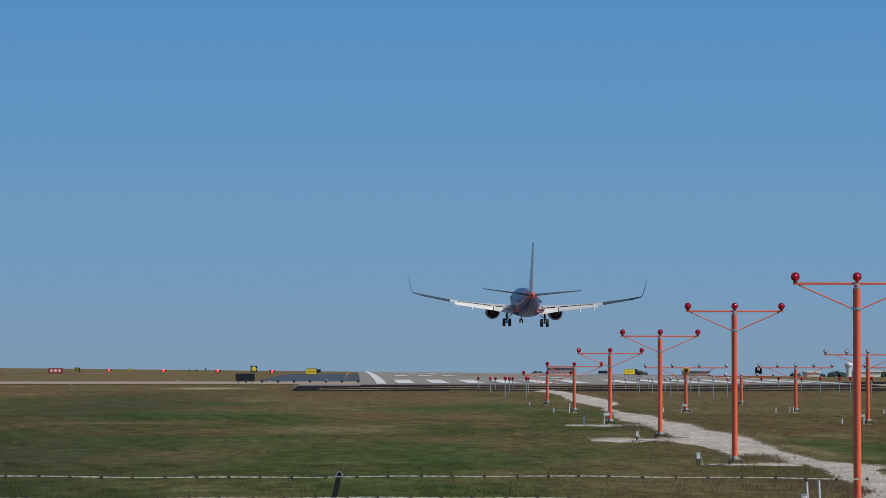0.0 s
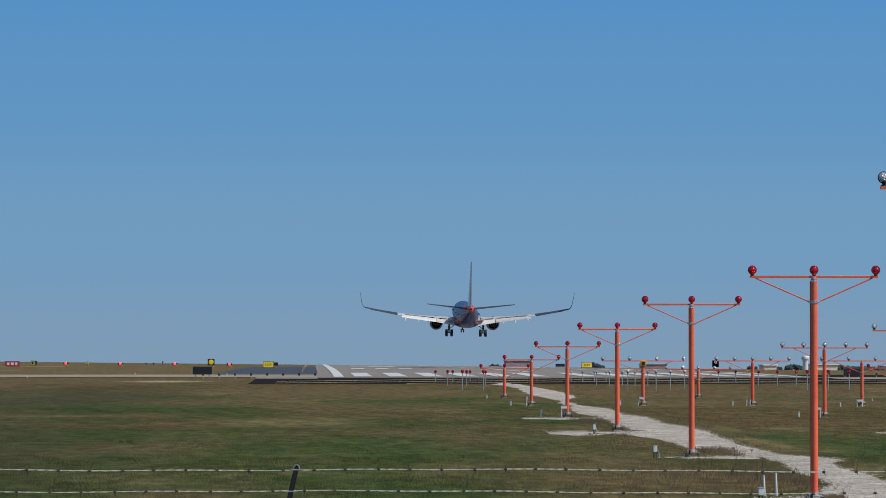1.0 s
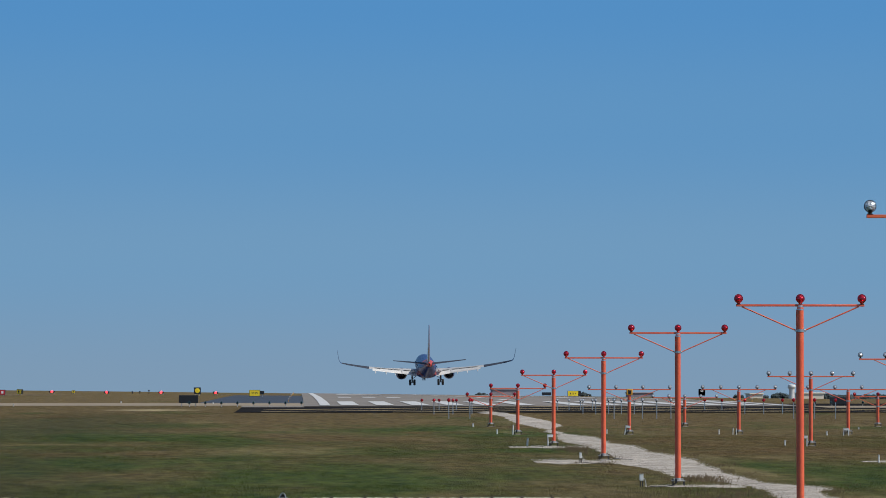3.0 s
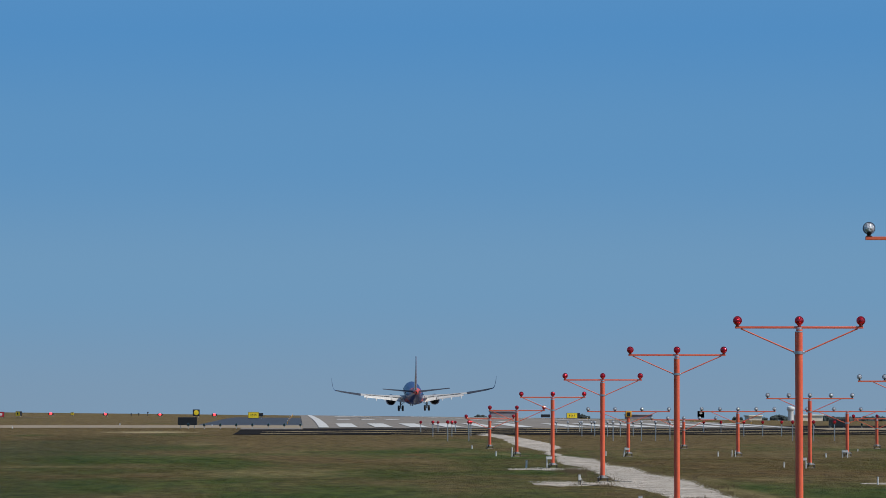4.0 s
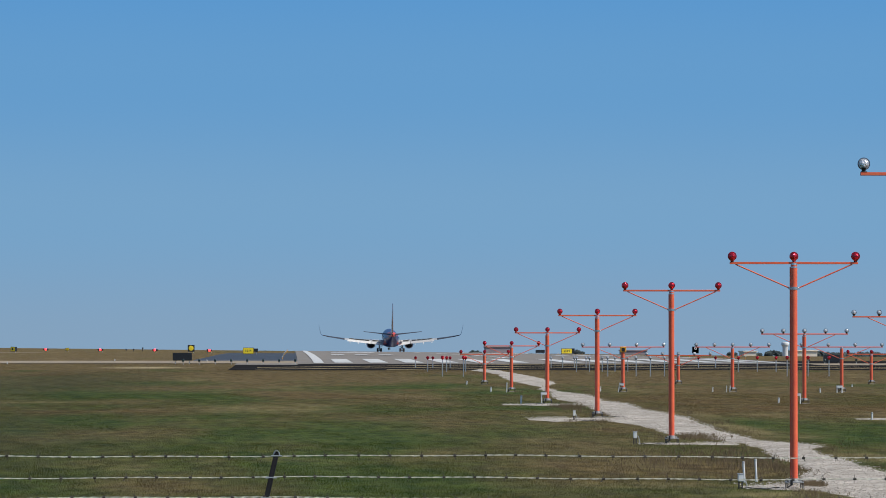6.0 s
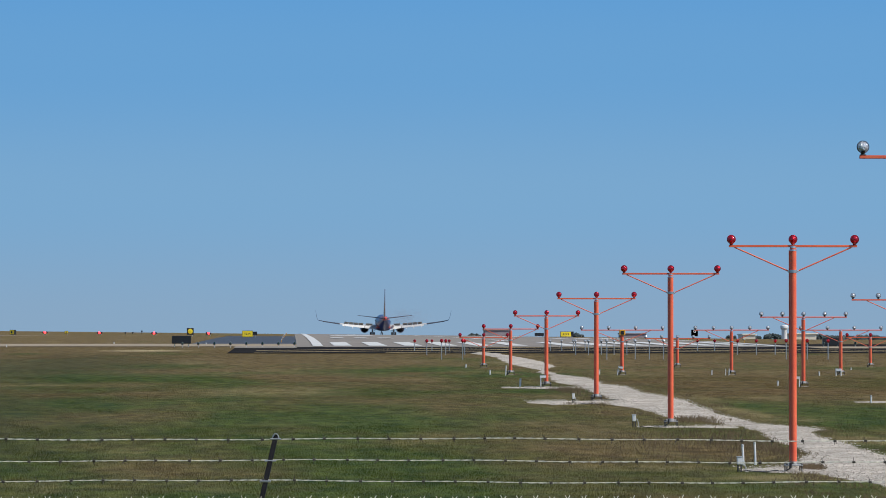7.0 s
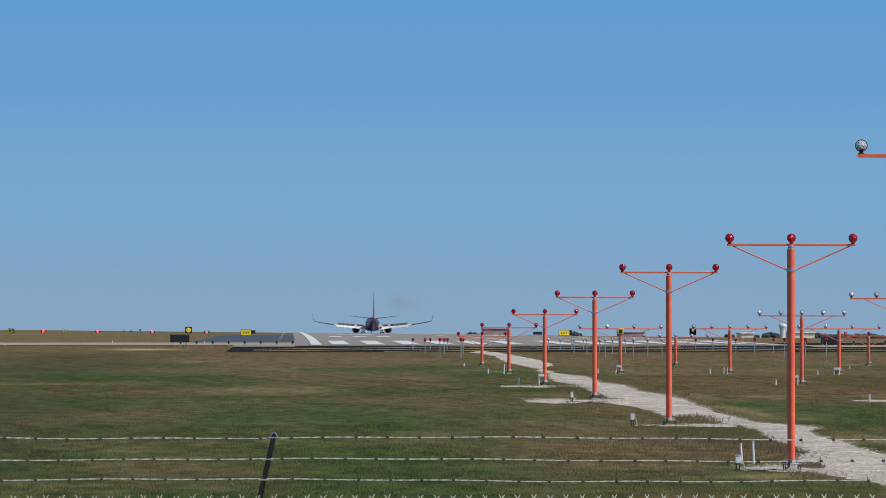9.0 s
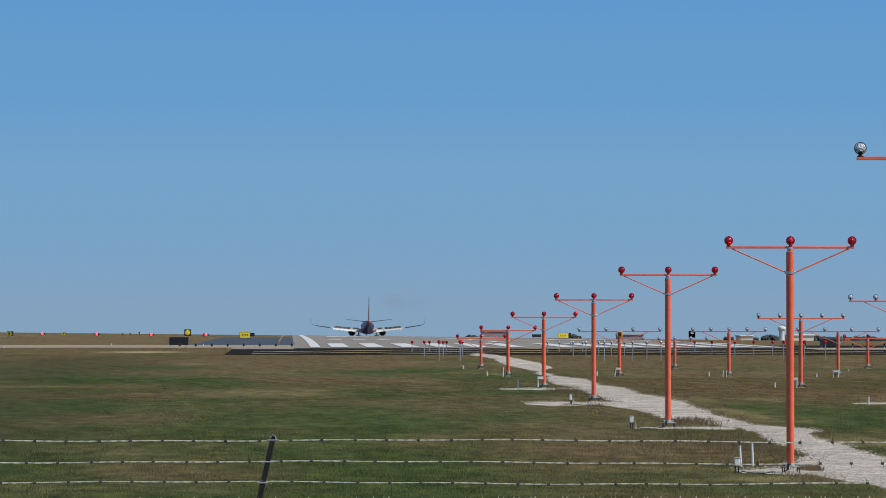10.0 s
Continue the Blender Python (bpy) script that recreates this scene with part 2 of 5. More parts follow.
def rod(bm, p, q, r0, r1=None, seg=10, caps=True):
    p, q = Vector(p), Vector(q)
    d = (q - p).normalized()
    u = d.orthogonal().normalized()
    v = d.cross(u)
    ring = [u * math.cos(2 * math.pi * k / seg) + v * math.sin(2 * math.pi * k / seg) for k in range(seg)]
    lo = [bm.verts.new(p + w * r0) for w in ring]
    hi = [bm.verts.new(q + w * (r0 if r1 is None else r1)) for w in ring]
    for k in range(seg):
        bm.faces.new((lo[k], lo[(k + 1) % seg], hi[(k + 1) % seg], hi[k]))
    if caps:
        bm.faces.new(lo[::-1]), bm.faces.new(hi)
    return bm


def lathe(bm, prof, m=None, seg=14):
    """prof: (radius, height) pairs from bottom to top, turned about z."""
    m = m or Matrix()
    rings = []
    for r, z in prof:
        rings.append([bm.verts.new(m @ Vector((r * math.cos(2 * math.pi * k / seg), r * math.sin(2 * math.pi * k / seg), z))) for k in range(seg)])
    for u, v in zip(rings, rings[1:]):
        for k in range(seg):
            bm.faces.new((u[k], u[(k + 1) % seg], v[(k + 1) % seg], v[k]))
    bm.faces.new(rings[0][::-1]), bm.faces.new(rings[-1])
    return bm


def loft(bm, rings, caps=True):
    """Closed rings of equal count, skinned."""
    vs = [[bm.verts.new(p) for p in ring] for ring in rings]
    n = len(vs[0])
    for u, v in zip(vs, vs[1:]):
        for k in range(n):
            bm.faces.new((u[k], u[(k + 1) % n], v[(k + 1) % n], v[k]))
    if caps:
        bm.faces.new(vs[0][::-1]), bm.faces.new(vs[-1])
    bmesh.ops.recalc_face_normals(bm, faces=bm.faces)
    return bm


B = bmesh.new

# ---- the lie of the land ----
CENTRE, THRESH, STEP = 24.816, 368.23, 30.48
PROFILE = [(-60, -1.7), (0, -1.75), (6, -2.1), (15, -2.85), (60, -3.4), (93.9, -3.41), (124.4, -3.03), (154.9, -2.71), (185.3, -2.58),
           (215.8, -2.34), (246.3, -2.17), (276.8, -1.87), (340, -1.54), (374, -1.29), (420, -1.03), (543, -0.68), (760, -0.42), (900, -0.30), (1250, -0.38), (1500, -0.5), (2600, -2.0), (6000, -9.0)]
PY, PZ = np.array([p[0] for p in PROFILE]), np.array([p[1] for p in PROFILE])


def land(x, y):
    """Ground height; works on arrays."""
    s = np.clip((y - 380) / 470, 0, 1)
    return EYE + np.interp(y, PY, PZ) + s * s * (3 - 2 * s) * -0.0105 * (x - 0.02 * y) - np.interp(y, [900, 966, 1059, 1148, 1250, 1500, 2600], [0, 0.06, 0.58, 0.76, 0.9, 1.2, 1.4]) * np.exp(-((x - 25) / 70) ** 2)


YS = sorted({*[p[0] for p in PROFILE], *np.arange(60, 372, 6.0).tolist(), *np.arange(372, 900, 12.0).tolist(), *np.arange(900, 1500, 50.0).tolist(), *np.arange(1500, 5000, 250.0).tolist()})
YS = [float(y) for y in YS if y <= 5000]


def sheet(name, x0, x1, y0, y1, lift, material, nx=1, parent=None, slant=0.0):
    """A strip of paving that follows the land."""
    ys = [y0] + [y for y in YS if y0 + 0.3 < y < y1 - 0.3] + [y1]
    xs = np.linspace(x0, x1, nx + 1)
    bm = B()
    rows = [[bm.verts.new((x + slant * (y - y0), y, float(land(x, y)) + lift)) for x in xs] for y in ys]
    for u, v in zip(rows, rows[1:]):
        for k in range(nx):
            bm.faces.new((u[k], u[k + 1], v[k + 1], v[k]))
    return part(name, bm, material, parent, smooth=False)


bm = B()
gx = [-2500, -1200, -600, -300, -150, -80, -40, -20, -5, 10, 25, 40, 60, 90, 150, 300, 600, 1200, 2500]
rows = [[bm.verts.new((x, y, float(land(x, y)))) for x in gx] for y in YS]
for u, v in zip(rows, rows[1:]):
    for k in range(len(gx) - 1):
        bm.faces.new((u[k], u[k + 1], v[k + 1], v[k]))
tagged(part("ground", bm, FIELD), "mown green and rust-brown airfield grassland", "ground", kind="structure")

# ---- runway, blast pad, taxiway ----
L, R = CENTRE - 22.86, CENTRE + 22.86
tagged(sheet("runway", L - 1.5, R + 1.5, THRESH, 1900, 0.06, RUNWAYCON, 6), "pale grooved concrete runway with worn white markings", "runway", kind="structure")
tagged(sheet("blast_pad", -5.4, 57, 318, THRESH, 0.035, ASPHALT), "black asphalt blast pad before the runway threshold", "pavement", kind="structure")
tagged(sheet("taxiway", -140, L - 1.5, 374, 404, 0.045, TAXICON), "light concrete taxiway joining the runway", "taxiway", kind="structure")
tagged(sheet("taxiway_apron", -5.5, L - 1.5, 361, 374, 0.045, RUNWAYCON), "pale concrete apron beside the runway threshold", "pavement", kind="structure")
tagged(sheet("taxiway_shoulder", -10.6, L - 1.5, 404, 640, 0.025, OLDASPHALT), "worn blue-grey asphalt shoulder beside the runway", "pavement", kind="structure")
tagged(sheet("taxiway_shoulder_right", R + 1.5, 220, 371, 400, 0.03, ASPHALT), "black asphalt shoulder of the taxiway", "pavement", kind="structure")
tagged(sheet("taxiway_right", R + 1.5, 220, 355, 371, 0.06, TAXICON), "light concrete taxiway joining the runway", "taxiway", kind="structure")


def marking(name, x0, x1, y0, y1, material=WHITEPAINT, label="worn white painted runway marking", slant=0.0, lift=0.11):
    return tagged(sheet(name, x0, x1, y0, y1, lift, material, slant=slant), label, "runway marking", "runway markings", "structure")


for s in (-1, 1):
    e = CENTRE + s * 22.3
    marking("edge_stripe", e - 0.5, e + 0.5, THRESH + 3, 1400)
    for k in range(6):
        c = CENTRE + s * (2.6 + 3.45 * k)
        marking("threshold_stripe", c - 0.88, c + 0.88, THRESH + 6, THRESH + 52)
    for k in range(3):
        c = CENTRE + s * (11.9 + 3.35 * k)
        marking("touchdown_bar", c - 0.9, c + 0.9, THRESH + 152, THRESH + 175)
        if k < 2:
            marking("touchdown_bar", c - 0.9, c + 0.9, THRESH + 457, THRESH + 480)
    c = CENTRE + s * 14
    marking("aiming_point_bar", c - 4, c + 4, THRESH + 311, THRESH + 357)
for k in range(12):
    y = THRESH + 75 + 61 * k
    marking("centreline_dash", CENTRE - 0.45, CENTRE + 0.45, y, y + 36)
for y, half in ((338, 28), (323, 28), (319, 17)):
    for s in (-1, 1):
        x0 = CENTRE + s * half
        bm = B()
        # a chevron's arm, pointing towards the threshold
        p = [(x0, y), (CENTRE, y + half), (CENTRE, y + half + 1.9), (x0, y + 1.9)]
        vs = []
        for t in np.linspace(0, 1, 9):
            u = [Vector((p[0][0] + (p[1][0] - p[0][0]) * t, p[0][1] + (p[1][1] - p[0][1]) * t)), Vector((p[3][0] + (p[2][0] - p[3][0]) * t, p[3][1] + (p[2][1] - p[3][1]) * t))]
            vs.append([bm.verts.new((q.x, q.y, float(land(q.x, q.y)) + 0.05)) for q in u])
        for u, v in zip(vs, vs[1:]):
            bm.faces.new((u[0], u[1], v[1], v[0]))
        bmesh.ops.recalc_face_normals(bm, faces=bm.faces)
        tagged(part("chevron_arm", bm, YELLOWPAINT, smooth=False), "faded yellow chevron line on black asphalt", "runway marking", "blast pad chevrons", "structure")

tagged(sheet("taxiway_far", -66, -38.5, 588, 600, 0.05, TAXICON), "light concrete taxiway stub beyond the grass", "taxiway", kind="structure")

# ---- gravel service path and its spurs to the masts ----
PATH_Y = [60, 85, 89, 92, 98.5, 101, 104, 109, 112, 115, 119.7, 121, 123.5, 125, 127, 132, 135, 139, 146, 149, 157, 164, 171, 180, 184.5, 191, 198, 208, 213, 217, 223, 232, 241, 248, 265, 290, 302, 326]
PATH_L = [12.6, 13.1, 12.8, 12.6, 12.7, 13.2, 13.9, 14.2, 14.2, 14.2, 14.5, 14.55, 14.5, 14.5, 14.2, 13.8, 12.9, 13.1, 12.6, 12.2, 13.0, 13.2, 13.4, 13.6, 13.7, 13.6, 13.4, 14.0, 14.3, 14.6, 14.3, 14.9, 14.9, 14.7, 14.5, 15.4, 15.2, 14.6]
PATH_R = [17.6, 17.4, 17.2, 17.0, 16.6, 16.3, 16.1, 16.15, 16.05, 15.9, 16.3, 16.9, 17.1, 16.3, 15.5, 15.4, 15.5, 15.6, 15.7, 15.8, 16.2, 16.0, 15.7, 16.1, 16.4, 15.7, 15.9, 16.1, 15.5, 15.0, 15.3, 15.2, 16.2, 17.2, 17.5, 17.3, 17.2, 17.2]
SPURS = [(95.0, 11.1, 13.8, 3.4), (124.2, 11.2, 14.4, 1.2), (152.0, 9.3, 13.4, 4.2), (182.6, 10.0, 13.9, 3.0), (152.2, 22.4, 28, 1.6)]


def wob(x, y, s):
    return noise.noise((x * s, y * s * 0.4, 3.3)) * 0.6 + noise.noise((x * s * 3, y * s * 1.4, 8.1)) * 0.35


def path_edges(y):
    a0, a1 = np.interp(y, PATH_Y, PATH_L), np.interp(y, PATH_Y, PATH_R)
    return a0 + 0.4 * wob(1.0, y, 0.5) + 0.3 * wob(9.0, y, 2.6), a1 + 0.4 * wob(50.0, y, 0.5) + 0.3 * wob(70.0, y, 2.6)


def on_gravel(x, y):
    if 60 < y < 326:
        a0, a1 = path_edges(y)
        if a0 < x < a1:
            return True
    for sy, x0, x1, w in SPURS:
        if x0 < x < x1 and abs(y - sy) < w * (0.75 + 0.9 * wob(x, sy, 0.9)):
            return True
    return False


bm = B()
prev = None
for y in np.arange(62, 326, 0.6):
    a0, a1 = path_edges(y)
    row = [bm.verts.new((x, y, float(land(x, y)) - 0.012 + 0.052 * math.sin(math.pi * k / 6) ** 0.4 + 0.006 * noise.noise((x * 3, y * 3, 0)))) for k, x in enumerate(np.linspace(a0, a1, 7))]
    if prev:
        for k in range(6):
            bm.faces.new((prev[k], prev[k + 1], row[k + 1], row[k]))
    prev = row
tagged(part("gravel_path", bm, GRAVEL), "pale crushed limestone service path through the grass", "path", kind="structure")
for sy, x0, x1, w in SPURS:
    bm = B()
    prev = None
    for x in np.linspace(x0, x1, 26):
        h = w * (0.75 + 0.9 * wob(x, sy, 0.9)) * min(1, 0.25 + (x - x0) / 1.2)
        row = [bm.verts.new((x, sy + q * h, float(land(x, sy + q * h)) + 0.026 - 0.04 * q ** 4 + 0.006 * noise.noise((x * 3, q * 3, 0)))) for q in (-1, -0.5, 0, 0.5, 1)]
        if prev:
            for k in range(4):
                bm.faces.new((prev[k], row[k], row[k + 1], prev[k + 1]))
        prev = row
    tagged(part("gravel_spur", bm, GRAVEL), "pale gravel pad round the foot of a mast", "path", "gravel pads", "structure")

# ---- approach-light masts ----
LAMP_Z = {1: -0.687, 2: -0.625, 3: -0.55, 4: -0.127, 5: 0.38, 6: 0.983, 7: 1.552, 8: 2.09, 9: 2.30, 10: 3.106}


BASEGREY = mat("weathered_base_plate", (0.36, 0.36, 0.355), 0.55, 0.3, 0.3, 6, spec=0.2)


def station(n):
    return THRESH - STEP * n


def lamp_parts(parent, x, z, lens, lens_label, size=1.0):
    """One par lamp in its holder, facing the approach (towards -y)."""
    m = Matrix.Translation((x, 0, z)) @ Matrix.Rotation(radians(90 - 6), 4, "X")
    red = lens is REDGLASS
    r = (0.102 if red else 0.096) * size
    bm = lathe(B(), [(r * 0.2, -r * 1.5), (r * 0.45, -r * 1.35), (r * 0.95, -r * 0.4), (r * 1.05, -0.012), (r * 1.05, 0.012), (r * 0.96, 0.02)], m, 18)
    lamp = part("lamp", bm, lens if red else GALV, parent, "red lamp" if red else "clear lamp")
    bm = lathe(B(), [(0.001, r * 0.62), (r * 0.5, r * 0.52), (r * 0.85, r * 0.28), (r * 0.98, 0.0), (r * 0.98, -0.02)][::-1], m, 18)
    bmesh.ops.recalc_face_normals(bm, faces=bm.faces)
    part("lens", bm, lens, lamp, lens_label)
    bm = B()
    rings = [[bm.verts.new(m @ Vector((q * math.cos(2 * math.pi * k / 20), q * math.sin(2 * math.pi * k / 20), h))) for k in range(20)] for q, h in ((r * 1.0, 0.024), (r * 1.09, 0.014), (r * 1.09, -0.016), (r * 1.0, -0.02))]
    for u, v in zip(rings, rings[1:]):
        for k in range(20):
            bm.faces.new((u[k], v[k], v[(k + 1) % 20], u[(k + 1) % 20]))
    part("lamp_rim", bm, lens if red else LAMPRIM, lamp)
    bm = B()
    rod(bm, (x, 0.02, z - r * 1.45), (x, 0.02, z - r * 1.1), 0.028 * size, 0.035 * size, 8)
    box(bm, x - 0.05 * size, x + 0.05 * size, -0.03, 0.06, z - r * 1.5, z - r * 1.3, 0.006)
    part("lamp_neck", bm, DARKMETAL, lamp)
    k = 1.0 if red else 0.62
    bm = rod(B(), (x, -0.005, z - r * 1.28), (x, -0.005, z - r * (0.55 + 0.35 * (1 - k))), 0.036 * size * k, 0.082 * size * k, 12)
    part("lamp_throat", bm, lens if red else DARKMETAL, lamp)
    return lamp


def mast(n, x, offsets, lens, label, brace=0.62, post_at=0.0, box_top=False, reach=None):
    """A T-shaped mast: tubular post, crossbar, two braces, clamp, foot and its lamps."""
    y = station(n)
    g = float(land(x, y))
    lamp = EYE + LAMP_Z[n] + (1.4 if lens is REDGLASS else 0.0) * y / F - g
    t = thing("approach_light_mast", pose(x, y, g), label, "light mast", "approach light masts")
    bar = lamp - (0.168 if lens is REDGLASS or n == 10 else 0.185)
    if lens is CLEARLENS:
        lamp -= {10: 0.0, 7: 0.01, 6: 0.025, 5: 0.045, 4: 0.07}[n]
    lo, hi = min(offsets) - 0.06, max(offsets) + 0.06
    bm = B()
    rod(bm, (post_at, 0, 0.26), (post_at, 0, bar - 0.05), 0.083, 0.083, 20)
    part("post", bm, ORANGE, t)
    bm = B()
    rod(bm, (post_at, 0, bar - 0.12), (post_at, 0, bar - 0.0), 0.087, 0.075, 16)
    part("post_cap", bm, GALV, t, "bare galvanised post cap")
    bm = box(B(), lo, hi, -0.028, 0.028, bar - 0.028, bar + 0.028, 0.006)
    part("crossbar", bm, ORANGE, t)
    drop = min(brace, bar * 0.45)
    far = reach or max(abs(lo - post_at), abs(hi - post_at)) - 0.14
    for s in (-1, 1):
        bm = rod(B(), (post_at + s * 0.1, 0, bar - drop), (post_at + s * far, 0, bar - 0.03), 0.017, seg=8)
        part("brace", bm, ORANGE, t)
    bm = rod(B(), (post_at, 0, bar - drop - 0.035), (post_at, 0, bar - drop + 0.035), 0.095, seg=18)
    box(bm, post_at - 0.135, post_at + 0.135, -0.02, 0.02, bar - drop - 0.028, bar - drop + 0.028, 0.005)
    part("clamp", bm, GALV, t, "galvanised clamp ring")
    bm = box(B(), post_at - 0.21, post_at + 0.21, -0.21, 0.21, 0.165, 0.195, 0.006)
    rod(bm, (post_at, 0, 0.195), (post_at, 0, 0.27), 0.108, 0.09, 14)
    for u in (-1, 1):
        box(bm, post_at + u * 0.13 - 0.035, post_at + u * 0.13 + 0.035, -0.05, 0.05, 0.195, 0.255, 0.012)
    part("base_plate", bm, BASEGREY, t, "pale galvanised hinged base plate")
    for u in (-1, 1):
        for v in (-1, 1):
            bm = rod(B(), (post_at + u * 0.185, v * 0.185, -0.03), (post_at + u * 0.185, v * 0.185, 0.225), 0.014, seg=8)
            rod(bm, (post_at + u * 0.185, v * 0.185, 0.196), (post_at + u * 0.185, v * 0.185, 0.212), 0.028, seg=6)
            part("anchor_bolt", bm, DARKMETAL, t)
    bm = box(B(), post_at - 0.13, post_at - 0.07, -0.26, -0.19, 0.10, 0.26, 0.015)
    rod(bm, (post_at - 0.10, -0.215, 0.12), (post_at - 0.30, -0.24, -0.02), 0.018, seg=6)
    part("cable_gland", bm, BLACK, t, "black cable gland at the mast's foot")
    bm = lathe(B(), [(0.24, -0.1), (0.24, 0.012), (0.22, 0.03)], Matrix.Translation((post_at, 0, 0)), 20)
    part("concrete_pad", bm, CONCRETE, t)
    bm = rod(B(), (post_at - 0.088, 0.035, 0.2), (post_at - 0.088, 0.035, bar - 0.1), 0.014, seg=6)
    part("conduit", bm, ORANGE, t)
    for o in offsets:
        lamp_parts(t, o, lamp, lens, "domed red glass lens" if lens is REDGLASS else "clear domed glass lens")
    if box_top:
        bm = box(B(), -0.17, 0.17, -0.12, 0.12, bar - 0.30, bar + 0.02, 0.015)
        part("junction_box", bm, AMBER, t, "amber-painted junction box")
        part("box_door", box(B(), -0.09, 0.09, -0.135, -0.121, bar - 0.25, bar - 0.05, 0.004), BLACK, t)
    return t


RED3, WHITE5, WHITE4 = (-1.524, 0, 1.524), (-2.06, -1.03, 0, 1.03, 2.06), (-2.286, -0.762, 0.762, 2.286)
for n in (9, 8, 7, 6, 5, 4):
    mast(n, CENTRE - 12.5, RED3, REDGLASS, "tall orange T-shaped mast with three red lamps on gravel" if n > 5 else "short orange T-shaped mast with three red lamps")
for n in (7, 6, 5, 4):
    mast(n, CENTRE, WHITE5, CLEARLENS, "orange T-shaped mast with five clear lamps in the grass", 0.65, reach=1.5)
mast(5, CENTRE - 6.2, WHITE4, CLEARLENS, "orange mast with four clear lamps and an amber junction box", 0.65, box_top=True, reach=1.6)
mast(5, CENTRE + 6.2, WHITE4, CLEARLENS, "orange T-shaped mast with four clear lamps in the grass", 0.65, reach=1.6)
mast(4, CENTRE + 12.5, RED3, REDGLASS, "short orange T-shaped mast with three red lamps")
mast(10, CENTRE - 13.80, (-1.524, 0, 1.524), CLEARLENS, "tall orange mast with clear lamps on its crossbar", reach=0.9)


def stake(n, x, lens):
    y = station(n)
    g = float(land(x, y))
    h = EYE + LAMP_Z[n] + 1.0 * y / F - g
    t = thing("approach_light", pose(x, y, g), "small %s approach lamp on a thin grey stake" % ("red" if lens is REDGLASS else "clear"), "approach light", "low approach lights")
    part("stake", rod(B(), (0, 0, -0.05), (0, 0, h - 0.15), 0.03, seg=8), GALV, t)
    lamp_parts(t, 0, h, lens, "", 1.15)


for n in (3, 2, 1):
    for s in (-1, 1):
        for o in RED3:
            stake(n, CENTRE + s * 12.5 + o, REDGLASS)
    for o in WHITE5:
        stake(n, CENTRE + o, CLEARLENS)


def threshold_light():
    t = thing("threshold_light", pose(0, 0, 0), "small dark green-lensed threshold lamp on a short stem", "runway light", "threshold lights")
    part("stem", rod(B(), (0, 0, -0.04), (0, 0, 0.3), 0.03, seg=8), GREY, t)
    part("lens", lathe(B(), [(0.09, 0.30), (0.11, 0.33), (0.11, 0.40), (0.085, 0.48), (0.03, 0.52)], seg=12), GREENLENS, t)
    part("collar", lathe(B(), [(0.05, 0.24), (0.12, 0.27), (0.12, 0.30), (0.08, 0.31)], seg=12), BLACK, t)
    return t


first = threshold_light()
xs = [CENTRE + s * (24.6 + 1.524 * k) for s in (-1, 1) for k in range(8)]
first.matrix_basis = pose(xs[0], THRESH - 2.2, float(land(xs[0], THRESH - 2.2)) + 0.03)
for x in xs[1:]:
    copy_thing(first, pose(x, THRESH - 2.2, float(land(x, THRESH - 2.2)) + 0.03))


# ---- boxes, stakes and markers beside the masts ----
def control_box(x, y, h=0.55, w=0.15, label="small white electrical box on a stake beside a mast", lean=0.0):
    t = thing("electrical_box", pose(x, y, float(land(x, y)), 0, lean, 0), label, "electrical box", "boxes beside the masts")
    bm = box(B(), -w / 2, w / 2, -0.06, 0.06, h * 0.5, h, 0.015)
    part("housing", bm, WHITE, t)
    part("lid", box(B(), -w / 2 - 0.012, w / 2 + 0.012, -0.072, 0.072, h + 0.002, h + 0.025, 0.006), GREY, t)
    bm = B()
    for s in (-1, 1):
        rod(bm, (s * w * 0.3, 0, -0.08), (s * w * 0.3, 0, h * 0.52), 0.018, seg=6)
    part("leg", bm, DARKMETAL, t)
    bm = B()
    pts = [Vector((w * 0.5, 0, h * 0.7)), Vector((w * 0.9, 0, h * 0.66)), Vector((w * 1.2, 0, h * 0.3)), Vector((w * 1.3, 0, -0.03))]
    for p, q in zip(pts, pts[1:]):
        rod(bm, p, q, 0.012, seg=6)
    part("cable", bm, GREY, t)
    return t


def marker_post(x, y, h=0.6, r=0.035, label="thin white marker post in the grass", lean=0.0):
    t = thing("marker_post", pose(x, y, float(land(x, y)), 0, lean, 0), label, "marker post", "white marker posts")
    part("shaft", rod(B(), (0, 0, -0.06), (0, 0, h), r, seg=10), WHITE, t)
    part("cap", lathe(B(), [(r * 1.15, h - 0.02), (r * 1.2, h + 0.015), (r * 0.7, h + 0.04)], seg=10), GREY, t)
    return t


def pedestal(x, y, h, w, legs, label, lean=0.0):
    """A shallow box lying across the top of one post or two."""
    t = thing("cable_pedestal", pose(x, y, float(land(x, y)), 0, lean, 0), label, "electrical box", "boxes beside the masts")
    part("housing", box(B(), -w / 2, w / 2, -0.09, 0.09, h - 0.12, h, 0.015), WHITE, t)
    part("lid", box(B(), -w / 2 - 0.01, w / 2 + 0.01, -0.1, 0.1, h + 0.002, h + 0.02, 0.005), GREY, t)
    for o in legs:
        part("post", rod(B(), (o * w, 0, -0.08), (o * w, 0, h - 0.118), 0.03, seg=10), WHITE, t)


